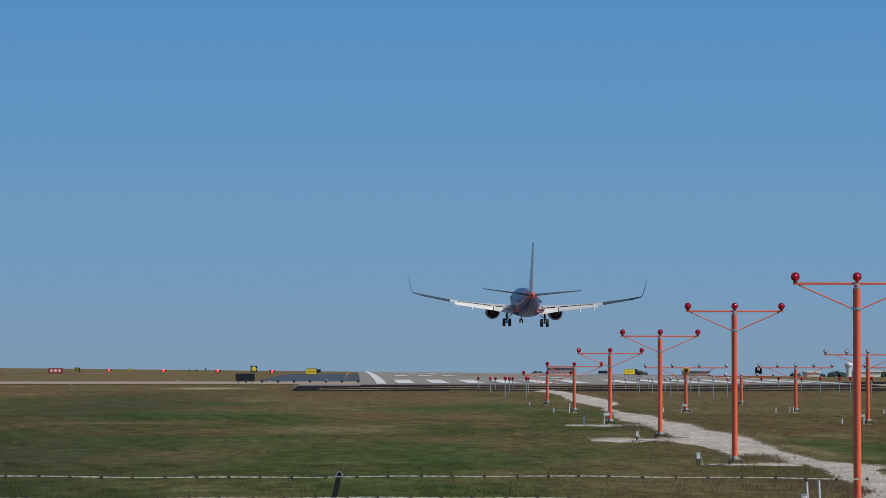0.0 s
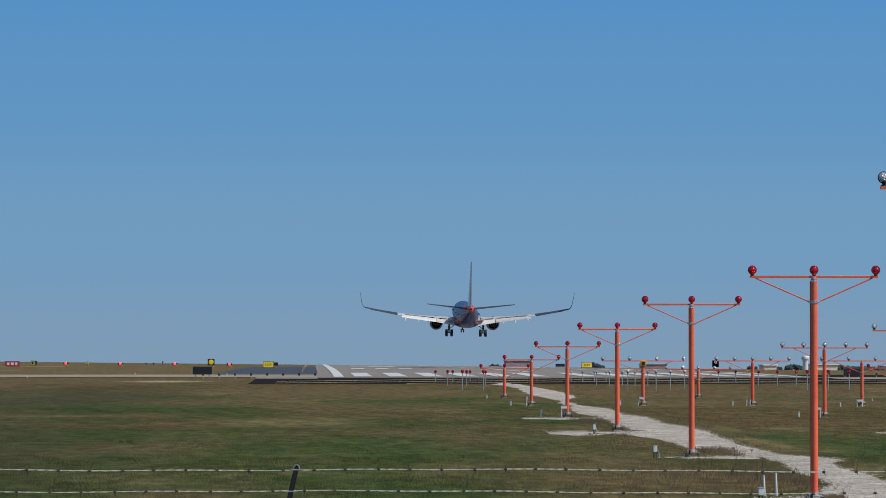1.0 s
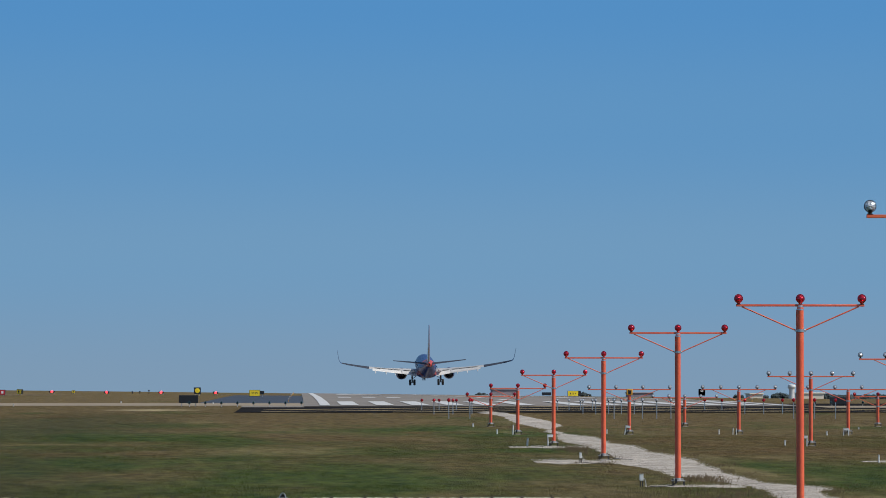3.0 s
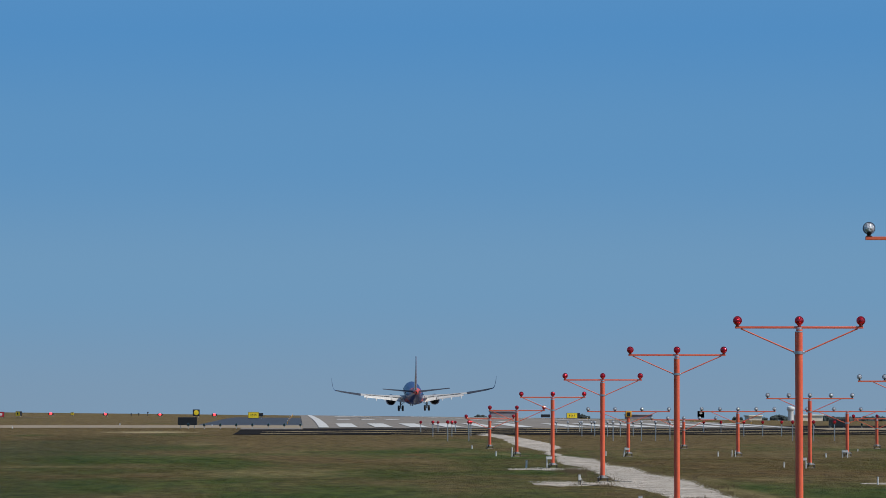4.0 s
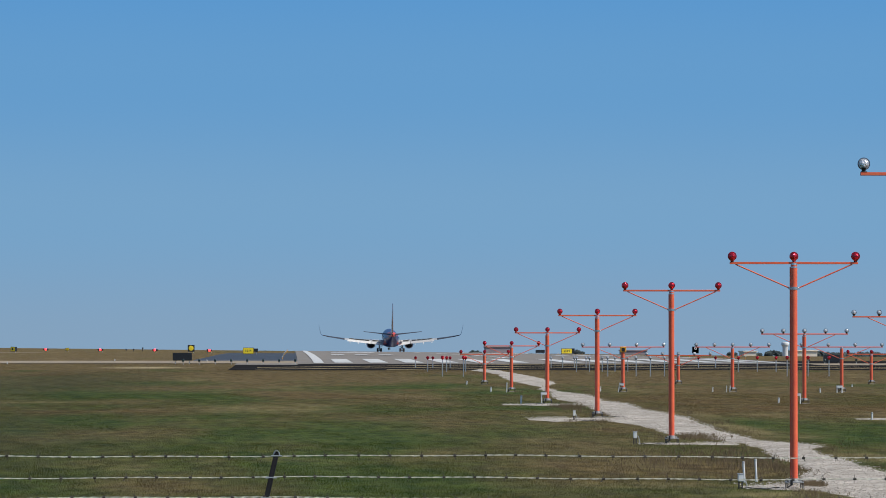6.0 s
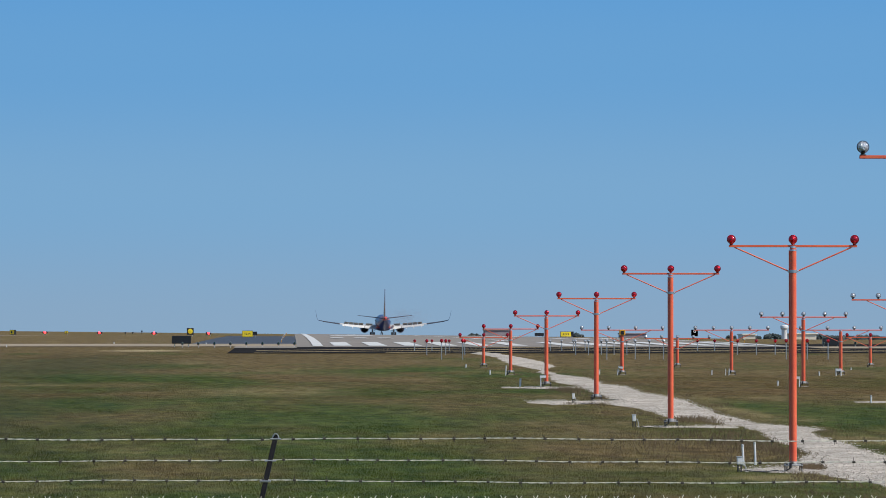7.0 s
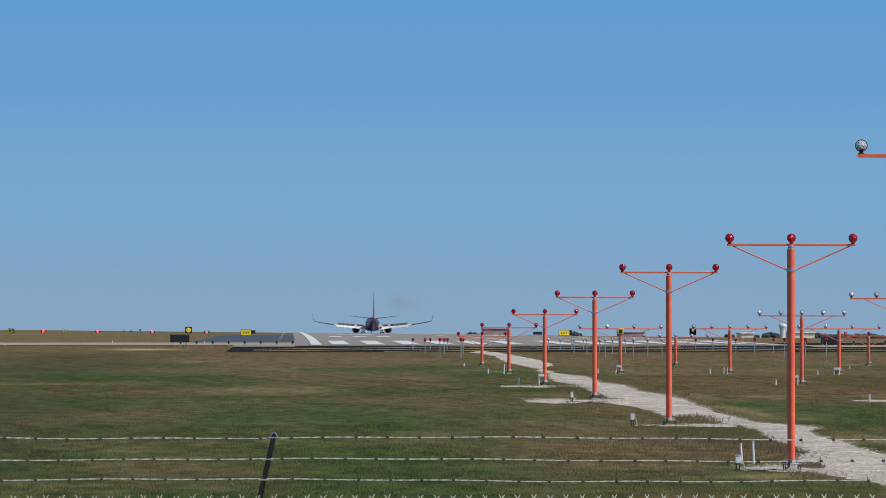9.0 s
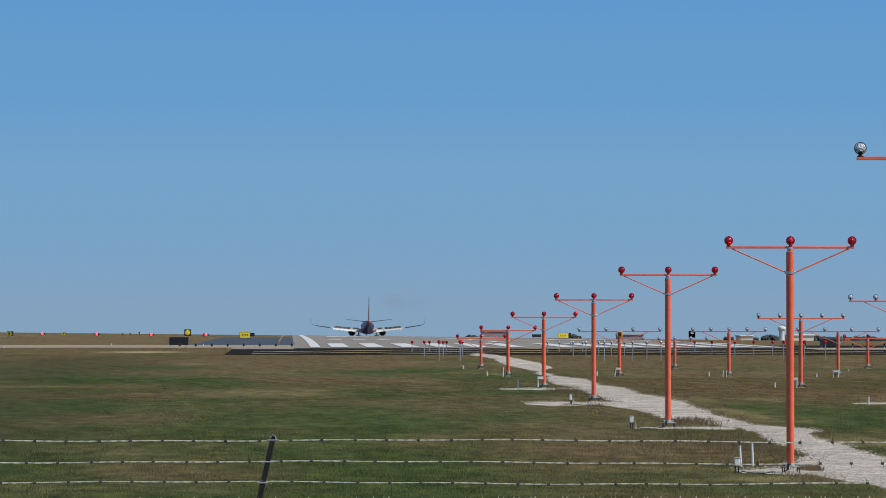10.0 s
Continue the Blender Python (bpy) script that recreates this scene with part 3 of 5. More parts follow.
def ground_cable(points, label="black cable lying on the ground beside a mast"):
    """A slack cable through points of the plan, hugging the ground."""
    x, y = points[0]
    g0 = float(land(x, y))
    t = thing("ground_cable", pose(x, y, g0), label, "cable", "cables beside the masts")
    bm, last = B(), None
    for p, q in zip(points, points[1:]):
        for k in range(8):
            u = k / 8
            px, py = p[0] + (q[0] - p[0]) * u, p[1] + (q[1] - p[1]) * u + 0.10 * math.sin(9 * (p[0] + u))
            nxt = Vector((px - x, py - y, float(land(px, py)) - g0 + 0.045 + 0.012 * math.sin(px * 7)))
            if last:
                rod(bm, last, nxt, 0.011, seg=6)
            last = nxt
    part("sheath", bm, BLACK, t)


control_box(11.02, 94.2, 0.36, 0.13)
marker_post(11.52, 97.6, 0.50, 0.03, "grey pipe stub standing by a mast", -3)
marker_post(11.85, 97.8, 0.55, 0.03, "grey pipe stub standing by a mast", -2)
control_box(11.06, 123.8, 0.40, 0.12)
control_box(11.03, 150.2, 0.40, 0.09)
ground_cable([(11.1, 94.0), (11.5, 93.3), (11.95, 93.6)])
ground_cable([(11.2, 123.4), (11.8, 123.0), (12.2, 123.9)])
ground_cable([(11.1, 149.8), (11.7, 149.0), (12.2, 153.8)])
ground_cable([(12.4, 154.2), (12.9, 155.0), (13.5, 154.2)])
ground_cable([(11.2, 185.0), (11.5, 182.8), (12.2, 184.2)])
for x, y, h, r in ((11.07, 186, 0.36, 0.045), (11.98, 215, 0.52, 0.03), (11.2, 217, 0.24, 0.04), (11.1, 245, 0.20, 0.045), (17.5, 218, 0.24, 0.04),
                   (24.37, 215.0, 0.34, 0.022), (24.56, 215.0, 0.34, 0.022), (23.7, 216, 0.24, 0.035), (23.76, 187, 0.22, 0.04), (29.4, 213, 0.21, 0.04), (34.4, 235, 0.10, 0.04), (22.9, 151, 0.27, 0.035)):
    marker_post(x, y, h, r, lean=3.0 * math.sin(x * 7))
pedestal(12.12, 185.2, 0.56, 0.28, (-0.36,), "white cable pedestal, its box lying across a post")
pedestal(30.40, 212.5, 0.40, 0.33, (-0.42, 0.42), "low white cable pedestal on two posts")
pedestal(24.42, 184.8, 0.50, 0.28, (0.40,), "white cable pedestal, its box lying across a post")
pedestal(18.40, 215.2, 0.50, 0.27, (-0.42,), "white cable pedestal, its box tilted on a post", 9)


# ---- perimeter fence: chain-link with three barbed wires on leaning arms ----
FY = 15.0
fg = float(land(0, FY))
TOP = EYE - 0.635
fence = thing("perimeter_fence", pose(0, FY, 0), "chain-link fence topped with three barbed wires on angled arms", "fence")
WIRES = [(-0.4165, 0.17, 0), (-0.5005, 0.115, 1), (-0.579, 0.055, 2)]
SLOPE = -0.0030
ARMBLACK = mat("black_arm_paint", (0.012, 0.012, 0.013), 0.8, vary=0.3, scale=30, spec=0.08)
BARBS = []
for k in range(5):
    rnd, bm = random.Random(40 + k), B()
    rod(bm, (-0.006, 0, 0), (0.006, 0, 0), 0.0050, seg=6)
    for a in (0.6, 2.2, 3.7, 5.4):
        a += rnd.uniform(-0.4, 0.4)
        rod(bm, (0, 0, 0), (rnd.uniform(-0.012, 0.012), 0.016 * math.cos(a), 0.019 * math.sin(a)), 0.0016, 0.0008, 4)
    me = bpy.data.meshes.new("barb")
    bm.to_mesh(me)
    bm.free()
    me.materials.append(BARB)
    BARBS.append(me)
for dz, dy, k in WIRES:
    bm = B()
    rnd = random.Random(20 + k)
    for ph in (0, math.pi):
        pts = []
        for i in range(int(8.2 / 0.016)):
            u = -4.0 + i * 0.016
            sag = SLOPE * u + 0.004 * math.sin(u * 2.1 + k) + 0.0015 * math.sin(u * 9 + k)
            pts.append(Vector((u, dy + 0.0015 * math.cos(u * 75 + ph), EYE + dz + sag + 0.0015 * math.sin(u * 75 + ph))))
        for p, q in zip(pts, pts[1:]):
            rod(bm, p, q, 0.0014, seg=4, caps=False)
    w = part("barbed_wire", bm, WIRE, fence, "twisted bright zinc barbed wire")
    x = -2.6 + rnd.random() * 0.1
    while x < 2.6:
        z = EYE + dz + SLOPE * x + 0.004 * math.sin(x * 2.1 + k) + 0.0015 * math.sin(x * 9 + k)
        ob = new("barb", BARBS[rnd.randrange(5)])
        ob.parent = w
        ob.matrix_basis = pose(x, dy, z, rnd.uniform(-40, 40), 0, 0)
        x += 0.127 + rnd.uniform(-0.008, 0.008)
POST_X = -0.118
for px in (POST_X - 3.05, POST_X, POST_X + 3.05):
    part("fence_post", rod(B(), (px, 0, fg - 0.2), (px, 0, TOP - 0.06), 0.03, seg=14), GALV, fence)
    bm = B()
    a, c = Vector((px - 0.004, 0.0, TOP - 0.03)), Vector((px + 0.054, 0.175, EYE - 0.405))
    d = (c - a).normalized()
    side = Vector((1, 0, 0))
    up = d.cross(side).normalized()
    ring = [(-0.0095, -0.009), (0.0095, -0.009), (0.0095, 0.009), (-0.0095, 0.009)]
    loft(bm, [[p + side * u + up * v for u, v in ring] for p in (a, a + d * 0.05, c - d * 0.01, c)])
    arm = part("arm", bm, ARMBLACK, fence, "black pressed-steel arm", smooth=False)
    for dz, dy, k in WIRES:
        f = (dz + 0.65) / 0.235
        p = a.lerp(c, f)
        part("wire_clip", rod(B(), (p.x - 0.022, dy - 0.012, EYE + dz), (p.x + 0.022, dy - 0.012, EYE + dz), 0.004, seg=6), GALV, arm)
    bm = B()
    for k in range(9):
        t0, t1 = math.pi * k / 9, math.pi * (k + 1) / 9
        rod(bm, c + Vector((0.012 * math.cos(t0), -0.01, 0.022 * math.sin(t0) - 0.012)), c + Vector((0.012 * math.cos(t1), -0.01, 0.022 * math.sin(t1) - 0.012)), 0.0026, seg=5)
    part("arm_loop", bm, GALV, arm)
# chain-link mesh: interwoven zigzag strands, with twisted barbed ends on top
bm, bt = B(), B()
pitch, rowh = 0.0635, 0.0635
ends = random.Random(5)
for i in range(int(8 / pitch)):
    x = -4 + i * pitch
    z, k = TOP - 0.031, 0
    last = Vector((x, 0.0, z))
    while z > fg + 0.03:
        z -= rowh / 2
        k += 1
        nxt = Vector((x + (pitch / 2 if k % 2 else 0), 0.004 if k % 2 else -0.004, z))
        if k < 14 or abs(x) < 2.2:
            rod(bm, last, nxt, 0.0019, seg=3, caps=False)
        last = nxt
    z = TOP - 0.031
    rod(bt, (x, 0, z - 0.002), (x, 0, z + 0.016), 0.0036, seg=6)
    for s in (-1, 1):
        rod(bt, (x, 0, z + 0.014), (x + s * 0.010 + ends.uniform(-0.003, 0.003), 0.003 * s, z + 0.030 + ends.uniform(-0.005, 0.004)), 0.0019, 0.0014, 5)
tagged(part("chain_link", bm, WIRE, fence), kind="stuff")
tagged(part("selvage_barbs", bt, WIRE, fence, "bright twisted wire ends"), kind="stuff")


# ---- signs and lights beside the runway ----
def sign(x, y, w, h, face, label, bars, lift=0.35, back=False, ink=BLACK, rz=0.0, depth=0.28, name="taxiway_sign", cat="airfield sign"):
    t = thing(name, pose(x, y, float(land(x, y)), 0, 0, rz), label, cat, "airfield signs")
    part("cabinet", box(B(), -w / 2, w / 2, -depth / 2, depth / 2, lift, lift + h, 0.03), BLACK, t, smooth=False)
    if not back:
        part("face", box(B(), -w / 2 + 0.05, w / 2 - 0.05, -depth / 2 - 0.012, -depth / 2 - 0.002, lift + 0.05, lift + h - 0.05), face, t, smooth=False)
    for s in (-1, 1):
        part("leg", rod(B(), (s * w * 0.36, 0, -0.05), (s * w * 0.36, 0, lift + 0.02), 0.04, seg=8), GREY, t)
    for u0, u1, v0, v1 in bars:
        part("glyph_bar", box(B(), u0 * w, u1 * w, -depth / 2 - 0.022, -depth / 2 - 0.014, lift + v0 * h, lift + v1 * h), ink, t, smooth=False)
    return t


def lettered(text, size, material, parent, loc):
    cu = bpy.data.curves.new("digit", "FONT")
    cu.body, cu.size, cu.align_x, cu.align_y, cu.extrude, cu.offset = text, size, "CENTER", "CENTER", 0.01, 0.012
    cu.materials.append(material)
    ob = new("digit", cu)
    ob.parent = parent
    ob.matrix_basis = Matrix.Translation(loc) @ Matrix.Rotation(radians(90), 4, "X")
    return ob


def ended(t, w, more, z0, z1):
    """A black end cabinet beside a sign's lit face."""
    part("end_cabinet", box(B(), w / 2 + 0.01, w / 2 + more, -0.16, 0.16, z0, z1, 0.02), BLACK, t, "black end cabinet", smooth=False)
    part("leg", rod(B(), (w / 2 + more * 0.6, 0, -0.05), (w / 2 + more * 0.6, 0, z0 + 0.02), 0.04, seg=8), GREY, t)


GLYPHS = [(-0.26, -0.20, 0.34, 0.64), (-0.12, -0.03, 0.34, 0.42), (-0.12, -0.03, 0.56, 0.64), (0.04, 0.09, 0.34, 0.64), (0.16, 0.26, 0.54, 0.64), (0.22, 0.26, 0.34, 0.54)]
sign(-10.7, 372, 1.86, 0.76, BLACK, "black back of a low airfield sign beside the taxiway", [], 0.33, True)
t = thing("marker_board", pose(-16.42, 620, float(land(-16.42, 620))), "black board with a large yellow disc", "airfield sign", "airfield signs")
part("board", box(B(), -0.55, 0.55, -0.06, 0.06, 0.25, 1.32, 0.02), BLACK, t, smooth=False)
part("disc", lathe(B(), [(0.40, 0), (0.40, 0.02), (0.38, 0.025)], Matrix.Translation((0, -0.062, 0.80)) @ Matrix.Rotation(radians(90), 4, "X"), 24), YELLOW, t, "bright yellow disc")
for s in (-1, 1):
    part("leg", rod(B(), (s * 0.35, 0, -0.05), (s * 0.35, 0, 0.27), 0.04, seg=8), GREY, t)
ended(sign(-6.55, 565, 1.58, 0.92, YELLOW, "bright yellow taxiway sign with dark characters and a black end", GLYPHS, 0.10, depth=0.4), 1.58, 0.62, 0.40, 0.88)
ended(sign(46.45, 650, 1.85, 0.90, YELLOW, "bright yellow taxiway sign with dark characters and a black end", GLYPHS, 0.22, depth=0.4), 1.85, 0.42, 0.22, 1.12)
sign(41.3, 640, 1.55, 0.5, BLACK, "black back of a low airfield sign by the runway", [], 0.34, True)
sign(52.5, 372, 1.7, 0.74, BLACK, "black back of a low airfield sign beside the taxiway", [], 0.15, True)
sign(-44.5, 570, 2.1, 0.75, REDSIGN, "red holding-position sign with white characters", [(-0.36, -0.2, 0.25, 0.75), (-0.1, 0.1, 0.25, 0.75), (0.2, 0.36, 0.25, 0.75)], 0.15, ink=WHITE)
sign(-43.5, 600, 0.9, 0.72, YELLOW, "small yellow and black taxiway sign", [(-0.2, 0.1, 0.25, 0.75)], 0.2, rz=-30, depth=0.5)
sign(-38.4, 655, 0.6, 0.45, YELLOW, "small yellow and black taxiway sign", [(-0.2, 0.1, 0.25, 0.75)], 0.2)
nine = sign(72.6, 690, 1.2, 1.2, BLACK, "black distance board with a white numeral nine", [], 0.47, name="distance_board")
part("front_panel", box(B(), -0.55, 0.55, -0.152, -0.142, 0.52, 1.62), BLACK, nine, smooth=False)
lettered("9", 1.1, WHITE, nine, (0, -0.20, 1.13))


def papi(x, y):
    g = float(land(x, y))
    t = thing("approach_path_light", pose(x, y, g), "glide-path light box glowing red beside the runway", "runway light", "glide-path lights")
    part("housing", box(B(), -0.45, 0.45, -0.5, 0.5, 0.27, 0.55, 0.03), DARKMETAL, t, smooth=False)
    for s in (-1, 1):
        part("leg", rod(B(), (s * 0.32, 0, -0.05), (s * 0.32, 0, 0.28), 0.035, seg=8), GREY, t)
    part("lens", lathe(B(), [(0.19, 0), (0.17, 0.08), (0.11, 0.14), (0.02, 0.16)], Matrix.Translation((0, -0.5, 0.42)) @ Matrix.Rotation(radians(90), 4, "X"), 18), PAPI_RED, t, "glowing red lens")
    return t


for k in range(4):
    papi(-41.45 + 9.14 * k, 646)


def stub(x, y, h, label):
    t = thing("airfield_antenna", pose(x, y, float(land(x, y))), label, "antenna", "small airfield masts")
    part("stem", rod(B(), (0, 0, -0.05), (0, 0, h), 0.06, seg=8), DARKMETAL, t)
    part("head", box(B(), -0.14, 0.14, -0.1, 0.1, h - 0.02, h + 0.22, 0.03), DARKMETAL, t)


for px, h in ((223, 0.22), (236, 0.25), (252, 0.5), (179, 0.1), (366, 0.3), (22, 0.45)):
    stub((px - 517) * 700 / F, 700, h, "small dark equipment stub on the grass skyline")
for px, y in ((203, 405), (365, 396), (14, 372)):
    marker_post((px - 517) * y / F, y, 0.2, 0.05, "short white marker beside the taxiway")
for k in range(8):
    for s in (-1, 1):
        x, y = CENTRE + s * 26, THRESH + 61 * (k + 1)
        e = thing("edge_light", pose(x, y, float(land(x, y))), "small runway edge lamp on a short stem", "runway light", "runway edge lights")
        part("stem", rod(B(), (0, 0, -0.05), (0, 0, 0.28), 0.03, seg=8), AMBER, e)
        part("lens", lathe(B(), [(0.07, 0.28), (0.08, 0.34), (0.04, 0.4)], seg=10), CLEARLENS, e)


# ---- far buildings and trees ----
def place(px, d):
    x = (px - 517) * d / F
    return x, d, float(land(x, d))


def shed(px0, px1, d, h, wall, roof, label, sink=0.0):
    x0, _, g0 = place(px0, d)
    x1, _, g1 = place(px1, d)
    g = min(g0, g1) - sink
    w = x1 - x0
    t = thing("airport_building", pose((x0 + x1) / 2, d, g), label, "building", "far airport buildings")
    part("wall", box(B(), -w / 2, w / 2, -8, 8, -0.5, h), wall, t, smooth=False)
    part("roof", box(B(), -w / 2 - 0.4, w / 2 + 0.4, -8.4, 8.4, h, h + 0.5, 0.1), roof, t, smooth=False)
    n = max(2, int(w / 2.5))
    for k in range(n - 1):
        x = -w / 2 + (k + 1) * w / n
        part("cladding_rib", box(B(), x - 0.06, x + 0.06, -8.05, -7.99, 0, h), wall, t, smooth=False)
    return t


shed(1313, 1335, 1500, 2.6, CREAM, CREAM, "low cream industrial building beyond the runway", 1.1)
shed(1396, 1443, 1450, 3.0, CREAM, CREAM, "long low cream building beyond the runway", 1.1)
shed(857, 902, 1900, 3.6, HAZEDRUSSET, HAZEDRUSSET, "long russet-roofed hangar on the skyline")
shed(1098, 1142, 1900, 2.3, HAZEDRUSSET, HAZEDRUSSET, "long russet-roofed hangar on the skyline")
x, y, g = place(1391, 1440)
t = thing("water_tower", pose(x, y, g), "white water tower with a broad round tank", "water tower")
part("shaft", lathe(B(), [(1.1, -0.5), (1.05, 3.4), (1.2, 3.8)], seg=18), WHITE, t)
part("tank", lathe(B(), [(1.2, 3.7), (1.45, 4.0), (1.5, 4.9), (1.35, 5.15), (0.6, 5.35), (0.1, 5.4)], seg=20), WHITE, t)
part("rail", lathe(B(), [(1.52, 4.2), (1.56, 4.2), (1.56, 4.3), (1.52, 4.3)], seg=20), GREY, t)


def tree(px, d, h, w, seed, sink=0.3):
    x, y, g = place(px, d)
    rnd = random.Random(seed)
    t = thing("tree", pose(x, y, g - sink), "dark green broad-crowned tree on the skyline", "tree", "skyline trees")
    bm = rod(B(), (0, 0, -0.3), (0, 0, h * 0.5), 0.05 * h, 0.03 * h, 7)
    for k in range(5):
        a = rnd.uniform(0, 6.28)
        rod(bm, (0, 0, h * rnd.uniform(0.25, 0.45)), (math.cos(a) * w * 0.3, math.sin(a) * w * 0.3, h * rnd.uniform(0.55, 0.8)), 0.02 * h, 0.008 * h, 5)
    part("trunk", bm, BARK, t)
    vs, fs = [], []
    for c in range(16):
        a, rr = rnd.uniform(0, 6.28), w * 0.5 * math.sqrt(rnd.random()) * 0.8
        cx, cy, cz = math.cos(a) * rr, math.sin(a) * rr, h * (0.5 + 0.36 * rnd.random()) - rr * 0.25
        for k in range(70):
            d3 = Vector((rnd.gauss(0, 1), rnd.gauss(0, 1), rnd.gauss(0, 0.8))).normalized() * (0.16 * w * rnd.random() ** 0.4)
            o = Vector((cx, cy, cz)) + d3
            u = Vector((rnd.gauss(0, 1), rnd.gauss(0, 1), rnd.gauss(0, 1))).normalized() * 0.05 * w
            v = u.orthogonal() * 0.8
            i = len(vs)
            vs += [o - u, o + v, o + u, o - v]
            fs.append((i, i + 1, i + 2, i + 3))
    me = bpy.data.meshes.new("crown")
    me.from_pydata(vs, [], fs)
    me.materials.append(LEAF)
    new("crown", me).parent = t


rt = random.Random(8)
for px, h, w in ((838, 2.4, 5), (846, 1.6, 4), (470, 1.5, 4), (480, 1.3, 4), (1020, 2.5, 4.5), (1027, 1.9, 4), (1296, 2.2, 5), (1340, 1.9, 5), (1362, 2.7, 6), (1371, 3.2, 7), (1379, 2.4, 5)):
    tree(px, 1750, h, w, int(px))
for k in range(24):
    px = 1440 + k * 9 + rt.uniform(-3, 3)
    tree(px, 1700 + rt.uniform(-60, 60), rt.uniform(2.2, 3.9), rt.uniform(6, 9), 100 + k, 1.0)

# ---- the airliner (origin on the ground between its main wheels, nose to +y) ----
def livery():
    m = bpy.data.materials.new("airliner_paint")
    m.use_nodes = True
    n, l = m.node_tree.nodes, m.node_tree.links
    p = n["Principled BSDF"]
    p.inputs["Roughness"].default_value, p.inputs["Coat Weight"].default_value = 0.40, 0.12
    p.inputs["Specular IOR Level"].default_value = 0.2
    tc, sp = n.new("ShaderNodeTexCoord"), n.new("ShaderNodeSeparateXYZ")
    l.new(tc.outputs["Object"], sp.inputs[0])

    def lin(ky, kz, c):
        d = n.new("ShaderNodeVectorMath")
        d.operation = "DOT_PRODUCT"
        d.inputs[1].default_value = (0, ky, kz)
        l.new(tc.outputs["Object"], d.inputs[0])
        s = n.new("ShaderNodeMath")
        s.operation = "GREATER_THAN"
        s.inputs[1].default_value = c
        l.new(d.outputs["Value"], s.inputs[0])
        return s.outputs[0]

    def mix(f, c1, c2):
        mx = n.new("ShaderNodeMix")
        mx.data_type = "RGBA"
        l.new(f, mx.inputs[0])
        for k, c in ((6, c1), (7, c2)):
            if isinstance(c, tuple):
                mx.inputs[k].default_value = (*c, 1)
            else:
                l.new(c, mx.inputs[k])
        return mx.outputs[2]

    blue, red, orange = (0.020, 0.038, 0.155), (0.36, 0.022, 0.018), (0.62, 0.06, 0.02)
    belly = mix(lin(0.03, 1.0, 3.05), mix(lin(0.03, 1.0, 2.15), blue, red), blue)
    rear = mix(lin(-0.0, 1.0, 4.70), blue, red)
    tail = mix(lin(-0.0, 1.0, 5.05), rear, orange)
    col = mix(lin(-1.0, 0.0, 9.0), belly, tail)
    no = n.new("ShaderNodeTexNoise")
    no.inputs["Scale"].default_value = 1.5
    l.new(tc.outputs["Object"], no.inputs["Vector"])
    r = n.new("ShaderNodeMapRange")
    r.inputs[3].default_value, r.inputs[4].default_value = 0.8, 1.1
    l.new(no.outputs[0], r.inputs[0])
    sc = n.new("ShaderNodeVectorMath")
    sc.operation = "SCALE"
    l.new(col, sc.inputs[0]), l.new(r.outputs[0], sc.inputs[3])
    l.new(sc.outputs[0], p.inputs["Base Color"])
    return m


PAINT = livery()
FINPAINT = mat("fin_paint", (0.12, 0.018, 0.028), 0.25, coat=0.5, vary=0.25, scale=0.35, second=(0.26, 0.035, 0.03))
# dark tone: the underside's shade is put into the wing's grey
SHADEGREY = mat("shaded_wing_grey", (0.050, 0.056, 0.072), 0.6, 0.0, 0.12, 1.2, spec=0.2)
FLAPWHITE = mat("flap_white", (0.62, 0.61, 0.58), 0.5, 0.0, 0.08, 1.5)
NACELLE = mat("nacelle_blue", (0.012, 0.026, 0.105), 0.45, coat=0.15, vary=0.12, scale=1.2)
HOTMETAL = mat("exhaust_metal", (0.05, 0.047, 0.046), 0.6, 0.85, 0.25, 3)
TYRE = mat("tyre_rubber", (0.018, 0.018, 0.018), 0.85, vary=0.3, scale=8)
STRUT = mat("gear_strut", (0.05, 0.05, 0.052), 0.6, 0.2, 0.2, 5)
LEADING = mat("polished_edge", (0.62, 0.63, 0.64), 0.25, 0.9, 0.08, 3)

plane = thing("airliner", pose(CENTRE, 583, 10), "twin-jet airliner in dark blue and red with winglets, wheels down", "aircraft")
SECT = [(19.75, 2.95, 0.06, 0.06), (19.4, 2.98, 0.45, 0.42), (18.6, 3.05, 0.95, 0.95), (17.2, 3.25, 1.42, 1.45), (15.2, 3.48, 1.75, 1.85), (13.0, 3.60, 1.88, 2.0),
        (4.0, 3.60, 1.88, 2.02), (-5.0, 3.62, 1.88, 2.0), (-8.0, 3.78, 1.75, 1.86), (-11.0, 4.08, 1.48, 1.6), (-14.0, 4.48, 1.08, 1.24), (-16.6, 4.85, 0.68, 0.86), (-18.6, 5.12, 0.36, 0.5), (-19.6, 5.25, 0.17, 0.24)]


def oval(y, zc, w, h, n=28):
    return [Vector((w * math.sin(2 * math.pi * k / n), y, zc - h * math.cos(2 * math.pi * k / n))) for k in range(n)]


